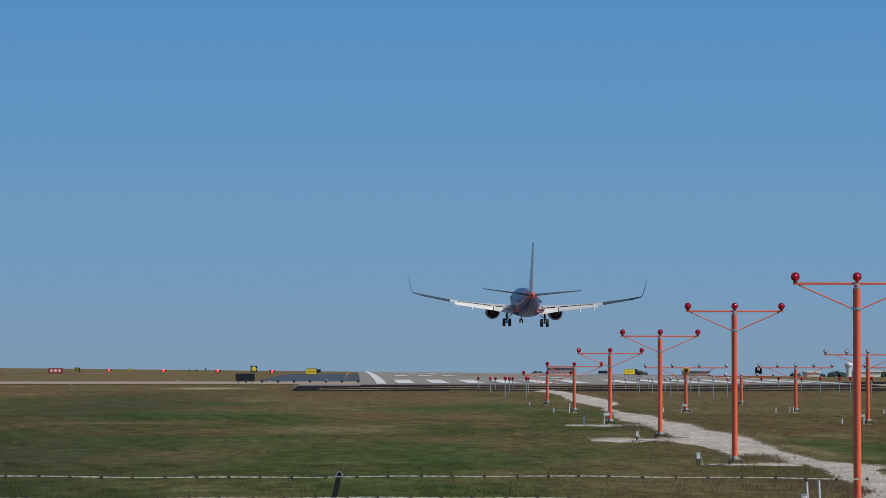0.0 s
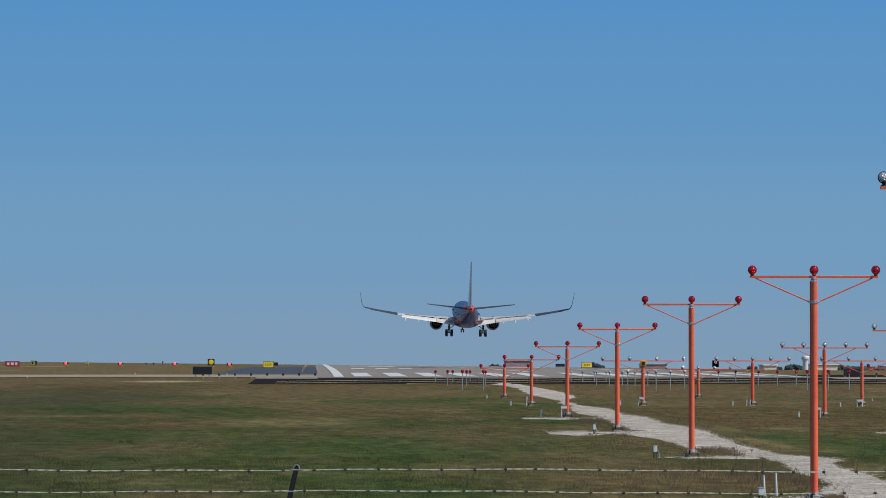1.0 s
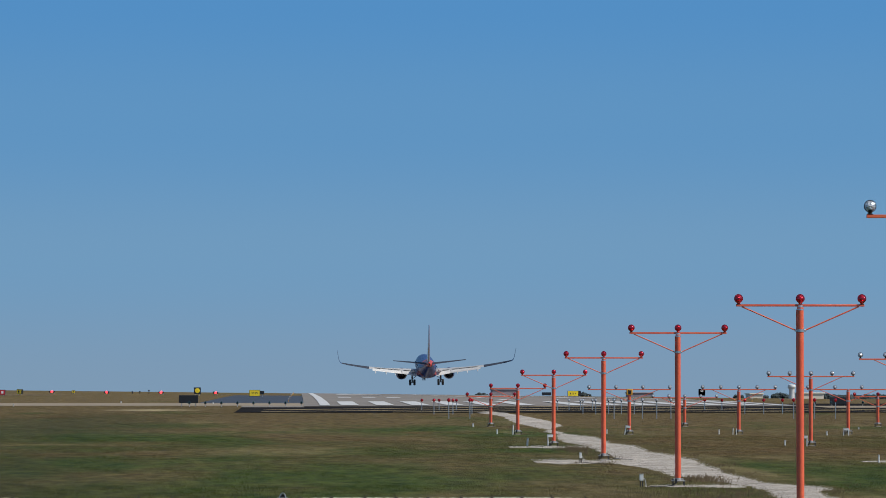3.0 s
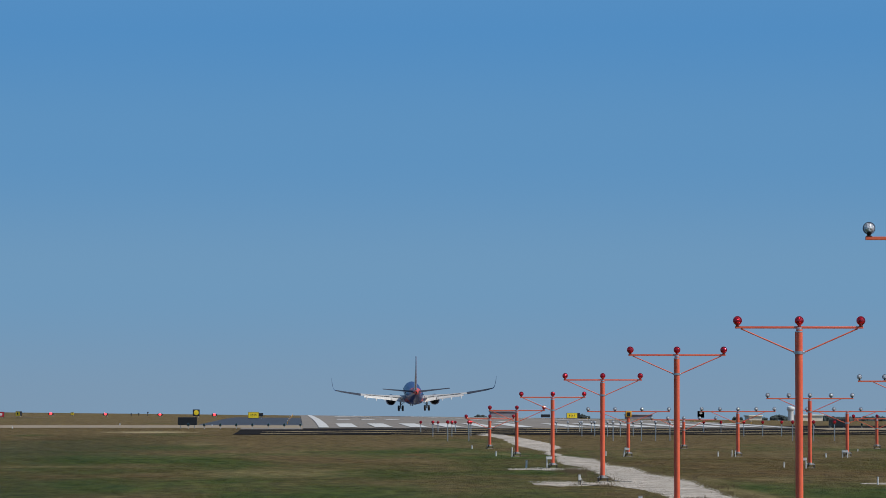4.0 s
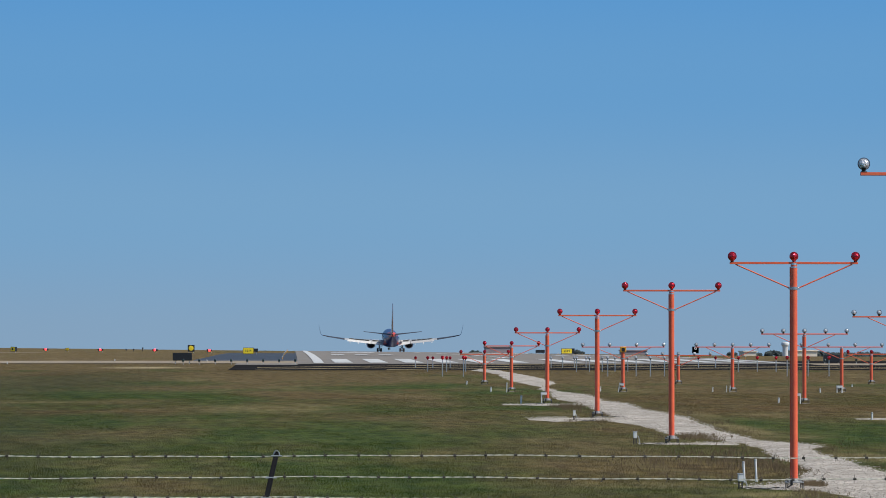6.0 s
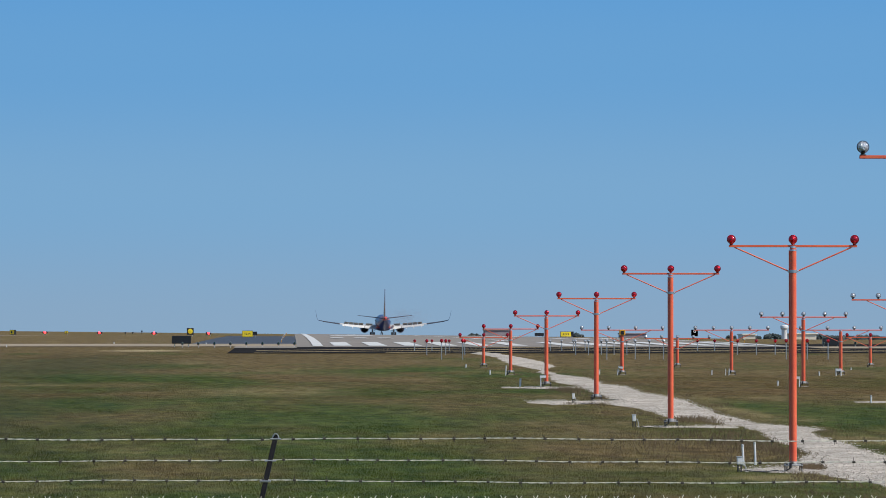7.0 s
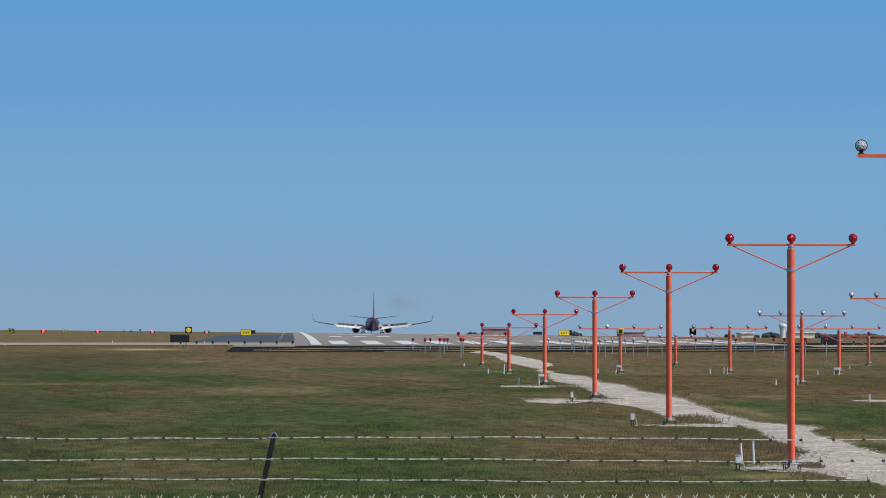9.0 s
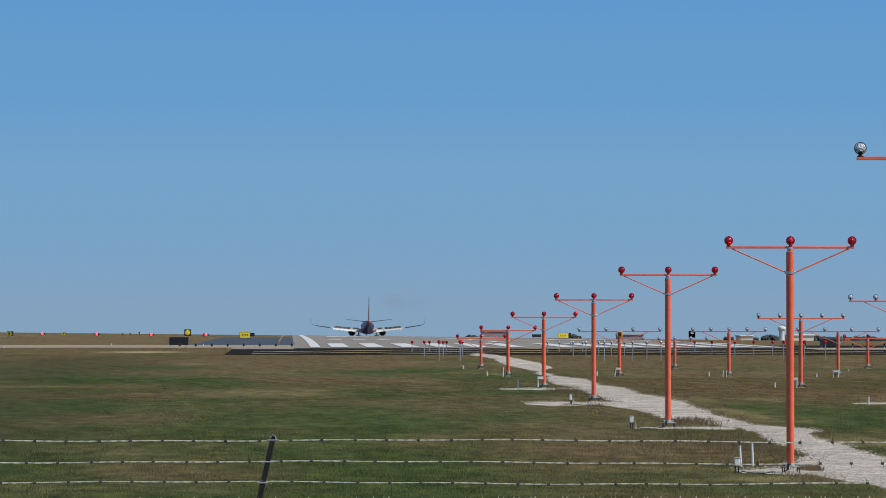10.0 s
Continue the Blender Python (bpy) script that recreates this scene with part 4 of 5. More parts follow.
body = part("fuselage", loft(B(), [oval(*s) for s in SECT]), PAINT, plane, "glossy dark blue fuselage with a red belly")
part("exhaust_tip", lathe(B(), [(0.17, 0), (0.15, 0.22), (0.08, 0.24)], Matrix.Translation((0, -19.58, 5.25)) @ Matrix.Rotation(radians(90), 4, "X"), 14), HOTMETAL, body)
part("wing_fairing", loft(B(), [oval(y, z, w, h, 20) for y, z, w, h in ((9.0, 2.5, 0.9, 0.5), (7, 2.3, 1.8, 0.75), (2, 2.25, 2.15, 0.85), (-2.5, 2.3, 1.95, 0.8), (-5.5, 2.6, 0.8, 0.5))]), PAINT, plane)
for s in (-1, 1):
    for k in range(34):
        y = 14.6 - k * 0.76
        bm = box(B(), -0.012, 0.012, -0.12, 0.12, -0.17, 0.17, 0.01)
        w = part("cabin_window", bm, GLASSDARK, body)
        w.matrix_basis = pose(s * 1.855, y, 4.05, 0, -s * 13, 0)


def foil(lead, chord, z, x, thick, tilt=0.0, n=9):
    """An aerofoil ring at span x: leading edge at y=lead, running aft."""
    pts = []
    for side in (1, -1):
        for k in range(n):
            u = k / n if side == 1 else 1 - k / n
            h = thick * chord * 1.5 * (math.sqrt(max(u, 0)) * (1 - u) ** 0.8) * (1.1 if side == 1 else 0.6)
            pts.append(Vector((x, lead - u * chord, z + side * h - tilt * u * chord)))
    return pts


def wing_line(x):
    """Leading edge, chord and height of the wing at a span distance."""
    a = abs(x)
    lead = 7.2 - 0.53 * a if a > 0 else 7.2
    chord = np.interp(a, [0, 5.6, 17.0], [8.6, 4.6, 1.7])
    z = 2.46 + 0.10 * a + 0.0056 * max(0, a - 6) ** 2
    return lead, float(chord), z



# the same grey toned pale, for sun on the upper face
SUNLITGREY = mat("sunlit_wing_grey", (0.46, 0.455, 0.44), 0.5, 0.0, 0.12, 1.0, spec=0.3)


def wing_skin(secs):
    """The wing's mesh; sunlit tone on its upper face as far out as the flaps reach, shaded tone elsewhere."""
    bm = loft(B(), secs)
    bm.normal_update()
    for f in bm.faces:
        f.material_index = int(abs(f.calc_center_median().x) < 11.3 and f.normal.z > 0.2)
    return bm


WINGS = {}
for s in (-1, 1):
    secs = []
    for a in (1.2, 3, 5.6, 8.5, 11.6, 14.5, 17.0):
        l0, c0, z0 = wing_line(a)
        cut = 0.80 if a < 11.3 else 1.0
        secs.append(foil(l0, c0 * cut, z0, s * a, 0.11 if a < 6 else 0.075, 0.0 if a < 11 else 0.07))
    wing = WINGS[s] = part("wing", wing_skin(secs), [SHADEGREY, SUNLITGREY], plane, "grey swept wing, toned pale where sunlit and dark where shaded")
    # blended winglet
    l0, c0, z0 = wing_line(17.0)
    ring = []
    for dx, dz, dy, c in ((0, 0, 0, 1.7), (0.32, 0.12, -0.18, 1.5), (0.56, 0.42, -0.42, 1.3), (0.70, 0.9, -0.8, 1.1), (1.0, 2.72, -1.95, 0.5)):
        tilt = min(1.0, dz / 0.6)
        pts = []
        for side in (1, -1):
            for k in range(9):
                u = k / 9 if side == 1 else 1 - k / 9
                h = side * 0.1 * c * math.sqrt(u) * (1 - u) ** 0.8
                pts.append(Vector((s * (17.0 + dx - h * tilt), l0 + dy - u * c, z0 + dz + h * (1 - tilt) - 0.07 * u * c * (1 - tilt))))
        ring.append(pts)
    part("winglet", loft(B(), ring), NACELLE, wing, "upswept dark blue winglet")
    # flaps, drooped; two slotted panels inboard and outboard of the engine
    for a0, a1 in ((1.95, 4.9), (5.0, 10.9)):
        for back, c1, ang in ((0.80, 0.14, 20), (0.925, 0.095, 38)):
            rr = []
            for a in (a0, a1):
                l0, c0, z0 = wing_line(a)
                top = Vector((s * a, l0 - back * c0, z0 - 0.04 - (0.14 * c0 * 0.35 if back > 0.9 else 0)))
                ch = max(0.45, c0 * c1)
                dirv = Vector((0, -math.cos(radians(ang)), -math.sin(radians(ang))))
                nor = Vector((0, -math.sin(radians(ang)), math.cos(radians(ang))))
                rr.append([top + dirv * ch * u + nor * h for u, h in ((0, 0), (0.12, 0.07), (0.5, 0.07), (1, 0.0), (0.5, -0.04), (0.12, -0.05))])
            part("flap", loft(B(), rr), FLAPWHITE, wing, "lowered white flap", smooth=False)
    bm = box(B(), min(s * 2.35, s * 3.05), max(s * 2.35, s * 3.05), -1.15, 0.1, 2.72, 3.22, 0.08)
    part("flap_end_fairing", bm, FLAPWHITE, wing, "white fairing at the inboard flap's end", smooth=False)
    # aileron
    rr = []
    for a in (11.7, 16.2):
        l0, c0, z0 = wing_line(a)
        rr.append([Vector((s * a, l0 - c0 * u, z0 + h - 0.07 * c0 * u)) for u, h in ((0.78, 0.02), (1.03, -0.03), (0.78, -0.10))])
    part("aileron", loft(B(), rr), SHADEGREY, wing, smooth=False)
    # flap-track fairings
    for a in (3.0, 6.3, 8.2, 10.3):
        l0, c0, z0 = wing_line(a)
        y0 = l0 - c0 * 0.62
        bm = loft(B(), [[Vector((s * a + w * math.cos(2 * math.pi * k / 8), y, z + h * math.sin(2 * math.pi * k / 8))) for k in range(8)]
                        for y, z, w, h in ((y0, z0 - 0.22, 0.03, 0.03), (y0 - 0.7, z0 - 0.32, 0.14, 0.18), (y0 - 1.6, z0 - 0.55, 0.14, 0.17), (y0 - 2.5, z0 - 0.95, 0.02, 0.03))])
        part("flap_track_fairing", bm, FLAPWHITE, wing)
    # engine: cowl, fan nozzle, core, plug, pylon
    ex, ey, ez = s * 4.83, 6.6, 1.93
    m = Matrix.Translation((ex, ey, ez)) @ Matrix.Rotation(radians(90), 4, "X")
    prof = [(0.80, -2.2), (0.93, -2.32), (1.04, -2.2), (1.13, -1.5), (1.14, -0.3), (1.08, 0.7), (0.86, 1.5), (0.81, 1.5), (0.88, 0.6), (0.86, -0.2), (0.80, -1.2)]
    bm = B()
    rings = [[bm.verts.new(m @ Vector((r * math.cos(2 * math.pi * k / 24), r * math.sin(2 * math.pi * k / 24), z))) for k in range(24)] for r, z in prof]
    rings.append(rings[0])
    for u, v in zip(rings, rings[1:]):
        for k in range(24):
            bm.faces.new((u[k], u[(k + 1) % 24], v[(k + 1) % 24], v[k]))
    bmesh.ops.recalc_face_normals(bm, faces=bm.faces)
    eng = part("engine", bm, NACELLE, plane, "dark blue engine nacelle with a dark exhaust")
    part("fan", lathe(B(), [(0.86, -0.6), (0.86, -0.5)], m, 24), HOTMETAL, eng)
    part("core_cowl", lathe(B(), [(0.70, -0.5), (0.66, 0.9), (0.52, 2.0), (0.46, 2.1), (0.40, 1.9)], m, 20), HOTMETAL, eng)
    part("exhaust_plug", lathe(B(), [(0.34, 1.6), (0.28, 2.2), (0.05, 2.85)], m, 16), HOTMETAL, eng)
    rr = []
    for y, z0, z1, w in ((8.0, 2.85, 3.05, 0.08), (6.8, 2.75, 3.2, 0.2), (4.6, 2.5, 3.1, 0.2), (2.4, 2.6, 2.85, 0.06)):
        rr.append([Vector((ex - w, y, z0)), Vector((ex + w, y, z0)), Vector((ex + w, y, z1)), Vector((ex - w, y, z1))])
    part("pylon", loft(B(), rr), NACELLE, eng, smooth=False)
    # tailplane
    secs = [foil(-14.2 - 0.62 * a, 3.6 - 0.31 * a, 5.2 + 0.122 * a, s * a, 0.055, 0.05) for a in (0.5, 3.5, 7.17)]
    st = part("tailplane", loft(B(), secs), SHADEGREY, plane)
    # main gear
    gx = s * 2.86
    gear = part("main_gear", rod(rod(B(), (gx, 0, 0.5), (gx, 0.1, 2.5), 0.11, 0.15, 12), (gx - s * 0.1, 0.1, 1.3), (gx - s * 1.5, 0.25, 2.4), 0.06, seg=8), STRUT, plane)
    rod_b = rod(B(), (gx - 0.55, 0, 0.565), (gx + 0.55, 0, 0.565), 0.07, seg=10)
    part("axle", rod_b, STRUT, gear)
    part("gear_door", box(B(), gx + s * 0.14, gx + s * 0.18, -0.35, 0.35, 0.95, 2.2, 0.01), SHADEGREY, gear, smooth=False)
    for o in (-0.43, 0.43):
        mw = Matrix.Translation((gx + o, 0, 0.565)) @ Matrix.Rotation(radians(90), 4, "Y")
        wh = part("wheel", lathe(B(), [(0.34, -0.19), (0.54, -0.22), (0.60, -0.15), (0.615, 0), (0.60, 0.15), (0.54, 0.22), (0.34, 0.19)], mw, 24), TYRE, gear, "black twin main wheel")
nose = part("nose_gear", rod(B(), (0, 15.6, 0.4), (0, 15.7, 2.2), 0.09, 0.11, 10), STRUT, plane)
for o in (-0.2, 0.2):
    mw = Matrix.Translation((o, 15.6, 0.34)) @ Matrix.Rotation(radians(90), 4, "Y")
    part("wheel", lathe(B(), [(0.2, -0.1), (0.3, -0.1), (0.34, 0), (0.3, 0.1), (0.2, 0.1)], mw, 18), TYRE, nose)
part("nose_gear_door", box(B(), -0.42, -0.39, 15.2, 17.0, 1.1, 1.8), PAINT, nose, smooth=False)
part("nose_gear_door", box(B(), 0.39, 0.42, 15.2, 17.0, 1.1, 1.8), PAINT, nose, smooth=False)
secs = []
for z, lead, c, w in ((5.1, -11.2, 7.0, 0.33), (5.7, -12.0, 6.3, 0.30), (8.5, -14.9, 4.35, 0.22), (12.85, -18.5, 2.0, 0.12), (13.05, -18.9, 1.5, 0.06)):
    pts = []
    for side in (1, -1):
        for k in range(9):
            u = k / 9 if side == 1 else 1 - k / 9
            pts.append(Vector((side * w * 2.4 * math.sqrt(u) * (1 - u) ** 0.8, lead - u * c, z)))
    secs.append(pts)
fin = part("tail_fin", loft(B(), secs), FINPAINT, plane, "tall red and orange tail fin")
secs = [[Vector((-0.3, -8.2, 5.45)), Vector((0.3, -8.2, 5.45)), Vector((0.02, -8.2, 5.6)), Vector((-0.02, -8.2, 5.6))], [Vector((-0.3, -12.6, 5.2)), Vector((0.3, -12.6, 5.2)), Vector((0.08, -12.6, 6.3)), Vector((-0.08, -12.6, 6.3))]]
part("dorsal_fin", loft(B(), secs), PAINT, fin, smooth=False)

# ground spoilers: hinged panels on the wings' upper faces
SPOILERS = []
SPOILGREY = mat("spoiler_grey", (0.27, 0.25, 0.22), 0.6, vary=0.15, scale=1.5, spec=0.2)
for s in (-1, 1):
    for a0, a1 in ((2.9, 4.7), (5.4, 6.6), (6.7, 7.9), (8.0, 9.2), (9.3, 10.5)):
        am = (a0 + a1) / 2
        l0, c0, z0 = wing_line(am)
        w = a1 - a0
        slope = 0.10 * s + (0.0112 * max(0, am - 6)) * s
        bm = box(B(), -w / 2, w / 2, -0.78, 0, 0.0, 0.035, 0.008)
        sp = part("spoiler", bm, SPOILGREY, WINGS[s], "hinged wing spoiler panel", smooth=False)
        hinge = Matrix.Translation((s * am, l0 - 0.66 * c0, z0 + 0.10)) @ Matrix.Rotation(-math.atan(slope), 4, "Y") @ Matrix.Rotation(s * radians(-14), 4, "Z")
        SPOILERS.append((sp, hinge))

# ---- grass: blades over the field, thinner with distance ----
rs = np.random.RandomState(4)


def blades(name, y0, y1, per_m2, tall, wide, half, label):
    """Single-triangle blades in a wedge of the field."""
    b0, b1 = half or (-0.115, 0.175)
    n = int((y1 ** 2 - y0 ** 2) / 2 * (b1 - b0) * per_m2)
    y = np.sqrt(rs.uniform(y0 ** 2, y1 ** 2, n))
    x = y * rs.uniform(b0, b1, n)
    near = (x > 8.5) & (x < 29)
    keep = np.ones(n, bool)
    for i in np.nonzero(near)[0]:
        if on_gravel(x[i], y[i]):
            keep[i] = rs.rand() < (0.6 if wob(x[i] + 31, y[i], 0.7) > 0.33 else 0.003)
    x, y = x[keep], y[keep]
    n = len(x)
    z = land(x, y)
    # taller and shorter stands
    patch = np.sin(x * 0.9 + 2 * np.sin(y * 0.13)) * np.sin(y * 0.21 + 1.7 * np.sin(x * 0.4)) + 0.6 * np.sin(x * 2.7 + y * 0.5)
    h = tall * rs.uniform(0.5, 1.25, n) * (1 + 0.28 * patch)
    a = rs.uniform(0, 2 * np.pi, n)
    w = wide * rs.uniform(0.6, 1.4, n)
    lean = h * rs.uniform(0.1, 1.1, n)
    la = rs.uniform(0, 2 * np.pi, n)
    co = np.empty((n, 3, 3), np.float32)
    co[:, 0] = np.stack([x - np.cos(a) * w, y - np.sin(a) * w * 0.5, z - 0.02], 1)
    co[:, 1] = np.stack([x + np.cos(a) * w, y + np.sin(a) * w * 0.5, z - 0.02], 1)
    co[:, 2] = np.stack([x + np.cos(la) * lean, y + np.sin(la) * lean, z + h], 1)
    me = bpy.data.meshes.new(name)
    me.vertices.add(3 * n), me.loops.add(3 * n), me.polygons.add(n)
    me.vertices.foreach_set("co", co.ravel())
    me.loops.foreach_set("vertex_index", np.arange(3 * n, dtype=np.int32))
    me.polygons.foreach_set("loop_start", np.arange(0, 3 * n, 3, dtype=np.int32))
    me.update(calc_edges=True)
    me.materials.append(BLADES)
    tagged(new(name, me), label, "grass", kind="stuff")


GRASS = "short mown grass in green and rust-brown patches"
blades("grass", 66, 125, 190, 0.050, 0.0045, None, GRASS)
blades("grass", 125, 210, 90, 0.036, 0.007, None, GRASS)
blades("grass", 210, 316, 34, 0.024, 0.012, None, GRASS)
blades("grass", 316, 375, 20, 0.022, 0.018, (-0.125, -0.0155), GRASS)

# dusky weeds standing taller along the path and about the masts
WEED = mat("weed_stalks", (0.165, 0.120, 0.075), 0.9, vary=0.25, scale=0.6, island=True, second=(0.20, 0.15, 0.09), spec=0.1)
rw = random.Random(31)
vs, fs = [], []
for k in range(330):
    y = 76 + 170 * rw.random() ** 1.4
    side = rw.choice((-1, -1, 1))
    e0, e1 = path_edges(y)
    x = e0 - abs(rw.gauss(0, 0.8)) if side < 0 else e1 + abs(rw.gauss(0, 0.6))
    if noise.noise((x * 0.5, y * 0.12, 5.0)) < 0.05 or on_gravel(x, y):
        continue
    g = float(land(x, y))
    for j in range(rw.randint(14, 30)):
        px, py, h = x + rw.gauss(0, 0.22), y + rw.gauss(0, 0.35), rw.uniform(0.05, 0.16)
        dx, dy, w, i = rw.gauss(0, 0.06), rw.gauss(0, 0.06), rw.uniform(0.003, 0.006), len(vs)
        vs += [(px - w, py, g - 0.02), (px + w, py, g - 0.02), (px + dx + w * 0.7, py + dy, g + h), (px + dx - w * 0.7, py + dy, g + h)]
        fs.append((i, i + 1, i + 2, i + 3))
        for q in range(3):
            u, i = rw.uniform(0.45, 1.0), len(vs)
            cx, cy, cz, r = px + dx * u + rw.gauss(0, 0.015), py + dy * u, g + h * u, rw.uniform(0.006, 0.013)
            vs += [(cx - r, cy, cz), (cx, cy, cz - r * 0.6), (cx + r, cy, cz + r * 0.3), (cx, cy, cz + r)]
            fs.append((i, i + 1, i + 2, i + 3))
for cx, cy, sx, sy, n, tall in ((12.98, 95.2, 0.13, 0.3, 420, 0.15), (13.6, 104.5, 0.3, 1.8, 420, 0.07), (12.9, 109.5, 0.7, 4.5, 900, 0.17), (13.7, 130.0, 0.5, 1.2, 420, 0.16), (12.6, 173, 0.5, 5, 500, 0.20), (10.6, 110, 0.9, 4, 500, 0.14), (13.0, 158.5, 0.3, 1.5, 200, 0.15)):
    for j in range(n):
        px, py, h = cx + rw.gauss(0, sx), cy + rw.gauss(0, sy), tall * rw.uniform(0.4, 1.1)
        if n != 420 and on_gravel(px, py):
            continue
        g, dx, dy, w, i = float(land(px, py)), rw.gauss(0, 0.05), rw.gauss(0, 0.05), rw.uniform(0.004, 0.008), len(vs)
        vs += [(px - w, py, g - 0.02), (px + w, py, g - 0.02), (px + dx + w * 0.7, py + dy, g + h), (px + dx - w * 0.7, py + dy, g + h)]
        fs.append((i, i + 1, i + 2, i + 3))
        for q in range(2):
            u, i = rw.uniform(0.4, 1.0), len(vs)
            ax, ay, az, r = px + dx * u + rw.gauss(0, 0.015), py + dy * u, g + h * u, rw.uniform(0.006, 0.013)
            vs += [(ax - r, ay, az), (ax, ay, az - r * 0.6), (ax + r, ay, az + r * 0.3), (ax, ay, az + r)]
            fs.append((i, i + 1, i + 2, i + 3))
me = bpy.data.meshes.new("weeds")
me.from_pydata(vs, [], fs)
me.materials.append(WEED)
tagged(new("weeds", me), "dusky brown dried weeds along the gravel path", "weeds", kind="stuff")

# bleached grass along the path's edges
DRY = mat("bleached_grass", (0.17, 0.135, 0.062), 0.9, vary=0.3, scale=0.7, island=True, second=(0.30, 0.245, 0.125), spec=0.1)
rd = random.Random(77)
vs, fs = [], []
for k in range(26000):
    y = 72 + 175 * rd.random() ** 1.5
    e0, e1 = path_edges(y)
    x = e1 + abs(rd.gauss(0, 0.55)) - 0.12 if rd.random() < 0.72 else e0 - abs(rd.gauss(0, 0.3)) + 0.1
    if noise.noise((x * 0.35, y * 0.09, 2.0)) < -0.12:
        continue
    g, h, w, i = float(land(x, y)), rd.uniform(0.03, 0.085), rd.uniform(0.004, 0.009), len(vs)
    dx, dy = rd.gauss(0, 0.04), rd.gauss(0, 0.04)
    vs += [(x - w, y, g - 0.01), (x + w, y, g - 0.01), (x + dx, y + dy, g + h)]
    fs.append((i, i + 1, i + 2))
me = bpy.data.meshes.new("dry_grass")
me.from_pydata(vs, [], fs)
me.materials.append(DRY)
tagged(new("dry_grass", me), "bleached straw-coloured grass edging the gravel path", "grass", kind="stuff")

# loose limestone chips on the path
n = 22000
vs, fs = [], []
rc = random.Random(12)
for i in range(n * 3):
    y = 75 + 150 * rc.random() ** 1.6
    x = rc.uniform(9.2, 17.5)
    if not on_gravel(x, y):
        continue
    z, r, k = float(land(x, y)) + 0.035, rc.uniform(0.010, 0.032), len(vs)
    a = rc.uniform(0, 6.28)
    for j in range(4):
        rr = r * rc.uniform(0.7, 1.3)
        vs.append((x + rr * math.cos(a + j * 1.57), y + rr * math.sin(a + j * 1.57), z))
    vs.append((x, y, z + r * rc.uniform(0.4, 0.8)))
    fs += [(k, k + 1, k + 4), (k + 1, k + 2, k + 4), (k + 2, k + 3, k + 4), (k + 3, k, k + 4)]
me = bpy.data.meshes.new("gravel")
me.from_pydata(vs, [], fs)
me.materials.append(STONE)
tagged(new("gravel", me), "loose pale limestone chips on the path", "gravel", kind="stuff")


# ---- tyre smoke off the runway at touchdown: drifting soot specks ----
SOOT = mat("tyre_soot", (0.24, 0.18, 0.18), 0.9, vary=0.2, scale=0.5, spec=0.1)


def smoke_puff(seed, count, sx, sy, sz):
    rnd = random.Random(seed)
    t = thing("tyre_smoke", pose(25.5, 938, EYE - 5.5), "thin brown-grey tyre smoke drifting over the runway", "smoke", "tyre smoke puffs")
    vs, fs = [], []
    for k in range(count):
        o = Vector((rnd.gauss(0, sx), rnd.gauss(0, sy), max(-2.6 * sz, min(2.6 * sz, rnd.gauss(0, sz)))))
        u = Vector((rnd.gauss(0, 1), rnd.gauss(0, 1), rnd.gauss(0, 1))).normalized() * 0.017
        v, i = u.orthogonal(), len(vs)
        vs += [o - u, o + v, o + u, o - v]
        fs.append((i, i + 1, i + 2, i + 3))
    me = bpy.data.meshes.new("specks")
    me.from_pydata(vs, [], fs)
    me.materials.append(SOOT)
    tagged(new("specks", me), kind="stuff").parent = t
    return t


SMOKE = [(smoke_puff(1, 4200, 1.9, 1.2, 0.95), [(6.2, 27.0, 0.2), (7.3, 27.2, 4.8), (8.0, 26.2, 6.5), (8.5, 26.6, 6.9), (10.0, 26.6, 7.6)]),
         (smoke_puff(2, 2800, 2.6, 1.2, 1.2), [(6.2, 28.0, -0.6), (7.3, 29.0, 4.6), (8.0, 28.0, 5.4), (8.5, 28.6, 5.8), (10.0, 31.5, 8.0)]),
         (smoke_puff(3, 2000, 1.5, 1.0, 1.1), [(6.2, 26.0, -0.4), (7.3, 27.6, 3.8), (8.0, 26.0, 7.6), (8.5, 27.0, 8.0), (10.0, 24.6, 9.0)])]

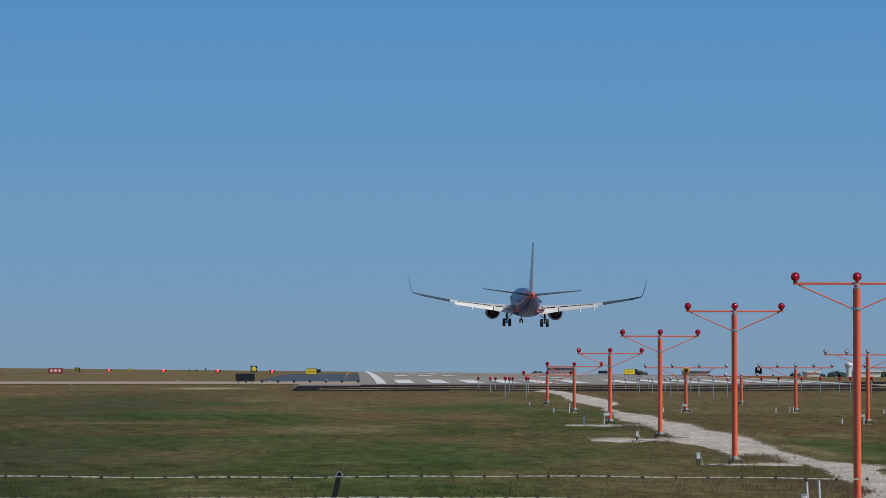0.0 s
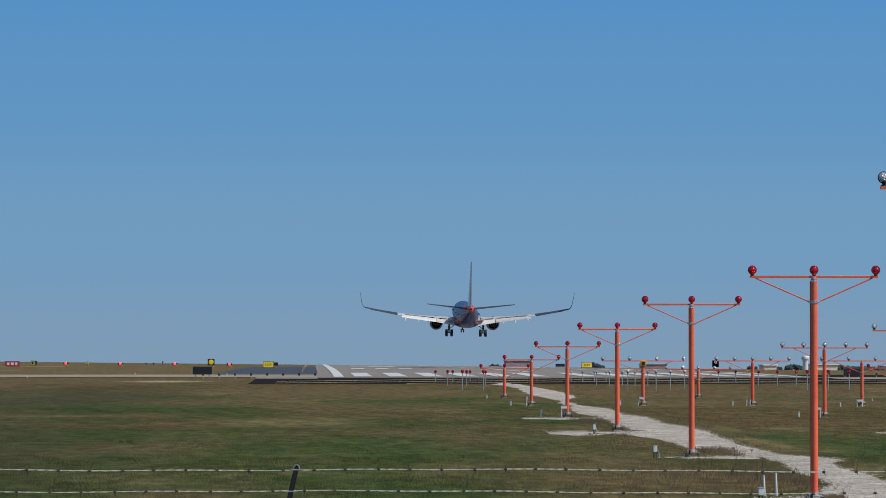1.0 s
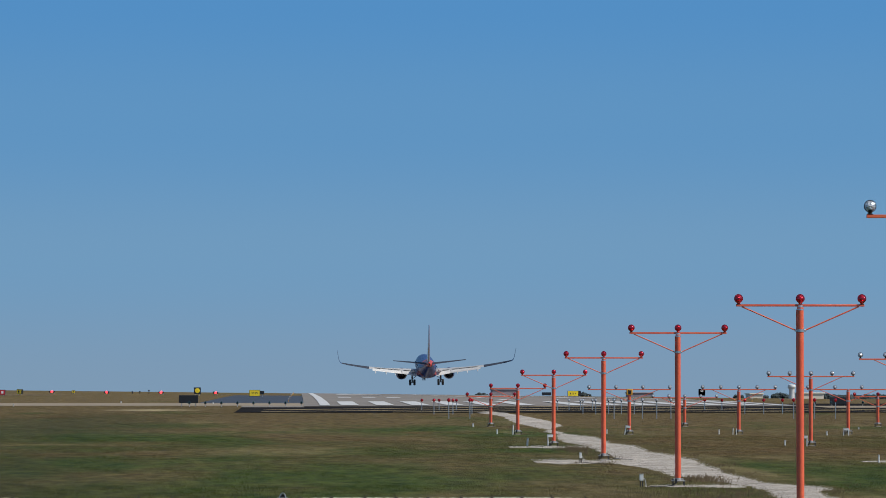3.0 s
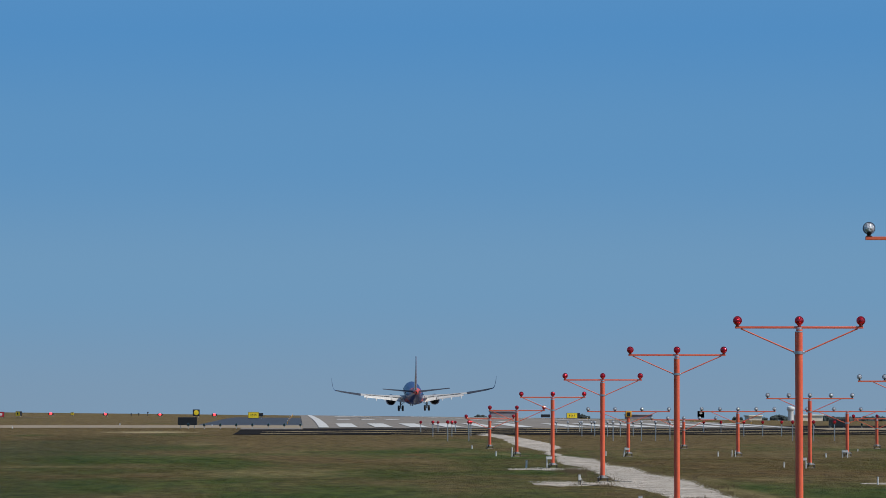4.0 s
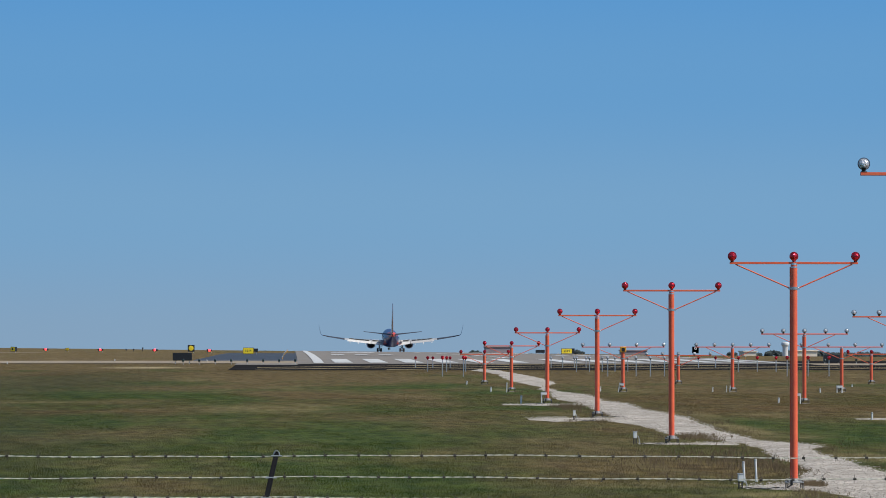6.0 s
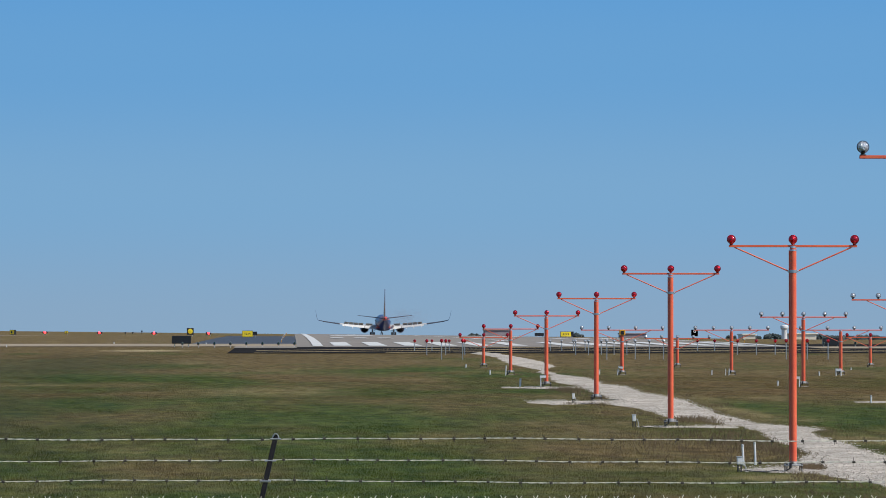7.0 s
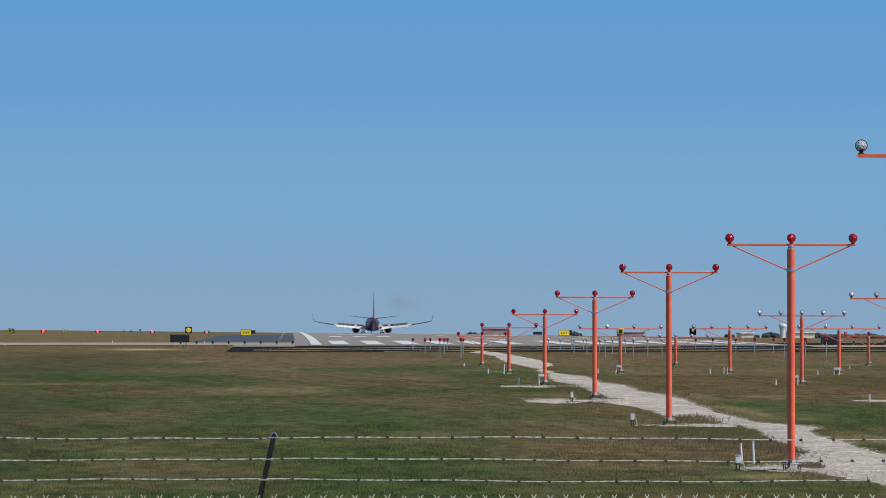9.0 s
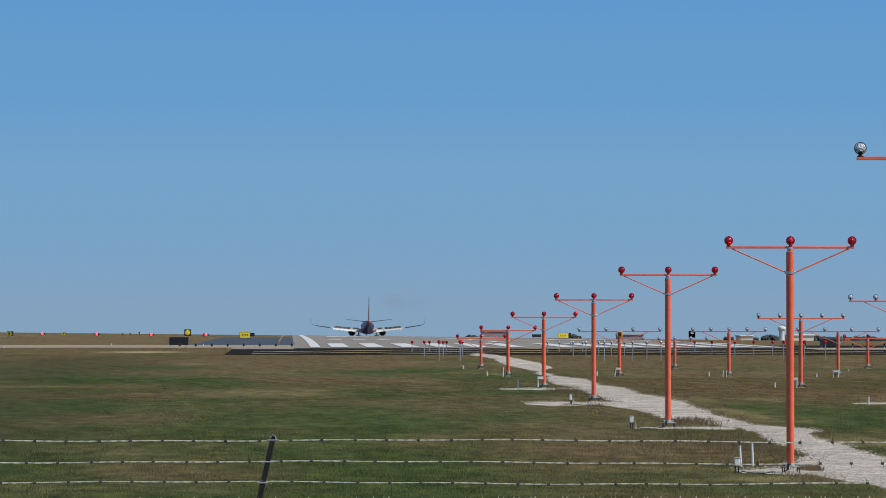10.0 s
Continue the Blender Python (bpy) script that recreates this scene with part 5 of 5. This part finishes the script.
# ---- what moves ----
# seconds, x, distance, wheel height above the eye, nose up, bank to the right
FLIGHT = [(0, 25.84, 583, 6.82, 2.6, 1.1), (0.5, 25.86, 615, 5.72, 2.6, 1.0), (1.0, 25.82, 647, 4.73, 2.8, 0.5), (1.5, 25.87, 679, 3.88, 3.0, 0.0),
          (2.0, 25.90, 711, 2.97, 3.1, -0.5), (2.5, 25.80, 743, 2.22, 3.2, -0.6), (3.0, 25.72, 775, 1.60, 3.5, -0.9), (3.5, 25.55, 807, 1.22, 3.8, -0.9),
          (4.0, 25.30, 839, 0.95, 4.0, -0.8), (4.5, 25.07, 871, 0.68, 4.0, -0.8), (5.0, 24.86, 903, 0.10, 3.9, -0.4), (5.5, 24.65, 935, -0.41, 3.2, 0.0),
          (6.0, 24.60, 966, -0.57, 2.4, 0.0), (6.5, 24.5, 998, -0.67, 1.8, 0.0), (7.0, 24.4, 1029, -0.76, 1.5, 0.0), (7.5, 24.30, 1059, -0.94, 1.5, 0.0),
          (8.0, 24.4, 1089, -0.99, 0.8, 0), (8.5, 24.55, 1119, -1.04, 0.4, 0), (9.0, 24.55, 1148, -1.09, 0.3, 0), (9.5, 24.5, 1176, -1.12, 0.2, 0), (10.0, 24.5, 1204, -1.15, 0.2, 0)]


def motions():
    walk(plane, [(t, pose(x, y, EYE + z, up, bank, 0)) for t, x, y, z, up, bank in FLIGHT])
    for s, wing in WINGS.items():
        root = Matrix.Translation((s * 1.5, 2, 2.6))
        walk(wing, [(t, root @ Matrix.Rotation(radians(s * a), 4, "Y") @ root.inverted()) for t, a in ((0, 0), (4.8, 0), (5.8, 0.9), (6.8, 1.8), (10, 1.8))])
    for sp, hinge in SPOILERS:
        rows = [(0, 2), (5.7, 2), (6.1, 25), (6.5, 48), (10, 48)]
        walk(sp, [(t, hinge @ Matrix.Rotation(radians(-a), 4, "X")) for t, a in rows])

    for puff, rows in SMOKE:
        start = pose(26.0, 938, EYE - 5.5)
        walk(puff, [(0, start), (5.4, start)] + [(t, pose(x, 938, EYE + z)) for t, x, z in rows])


motions()
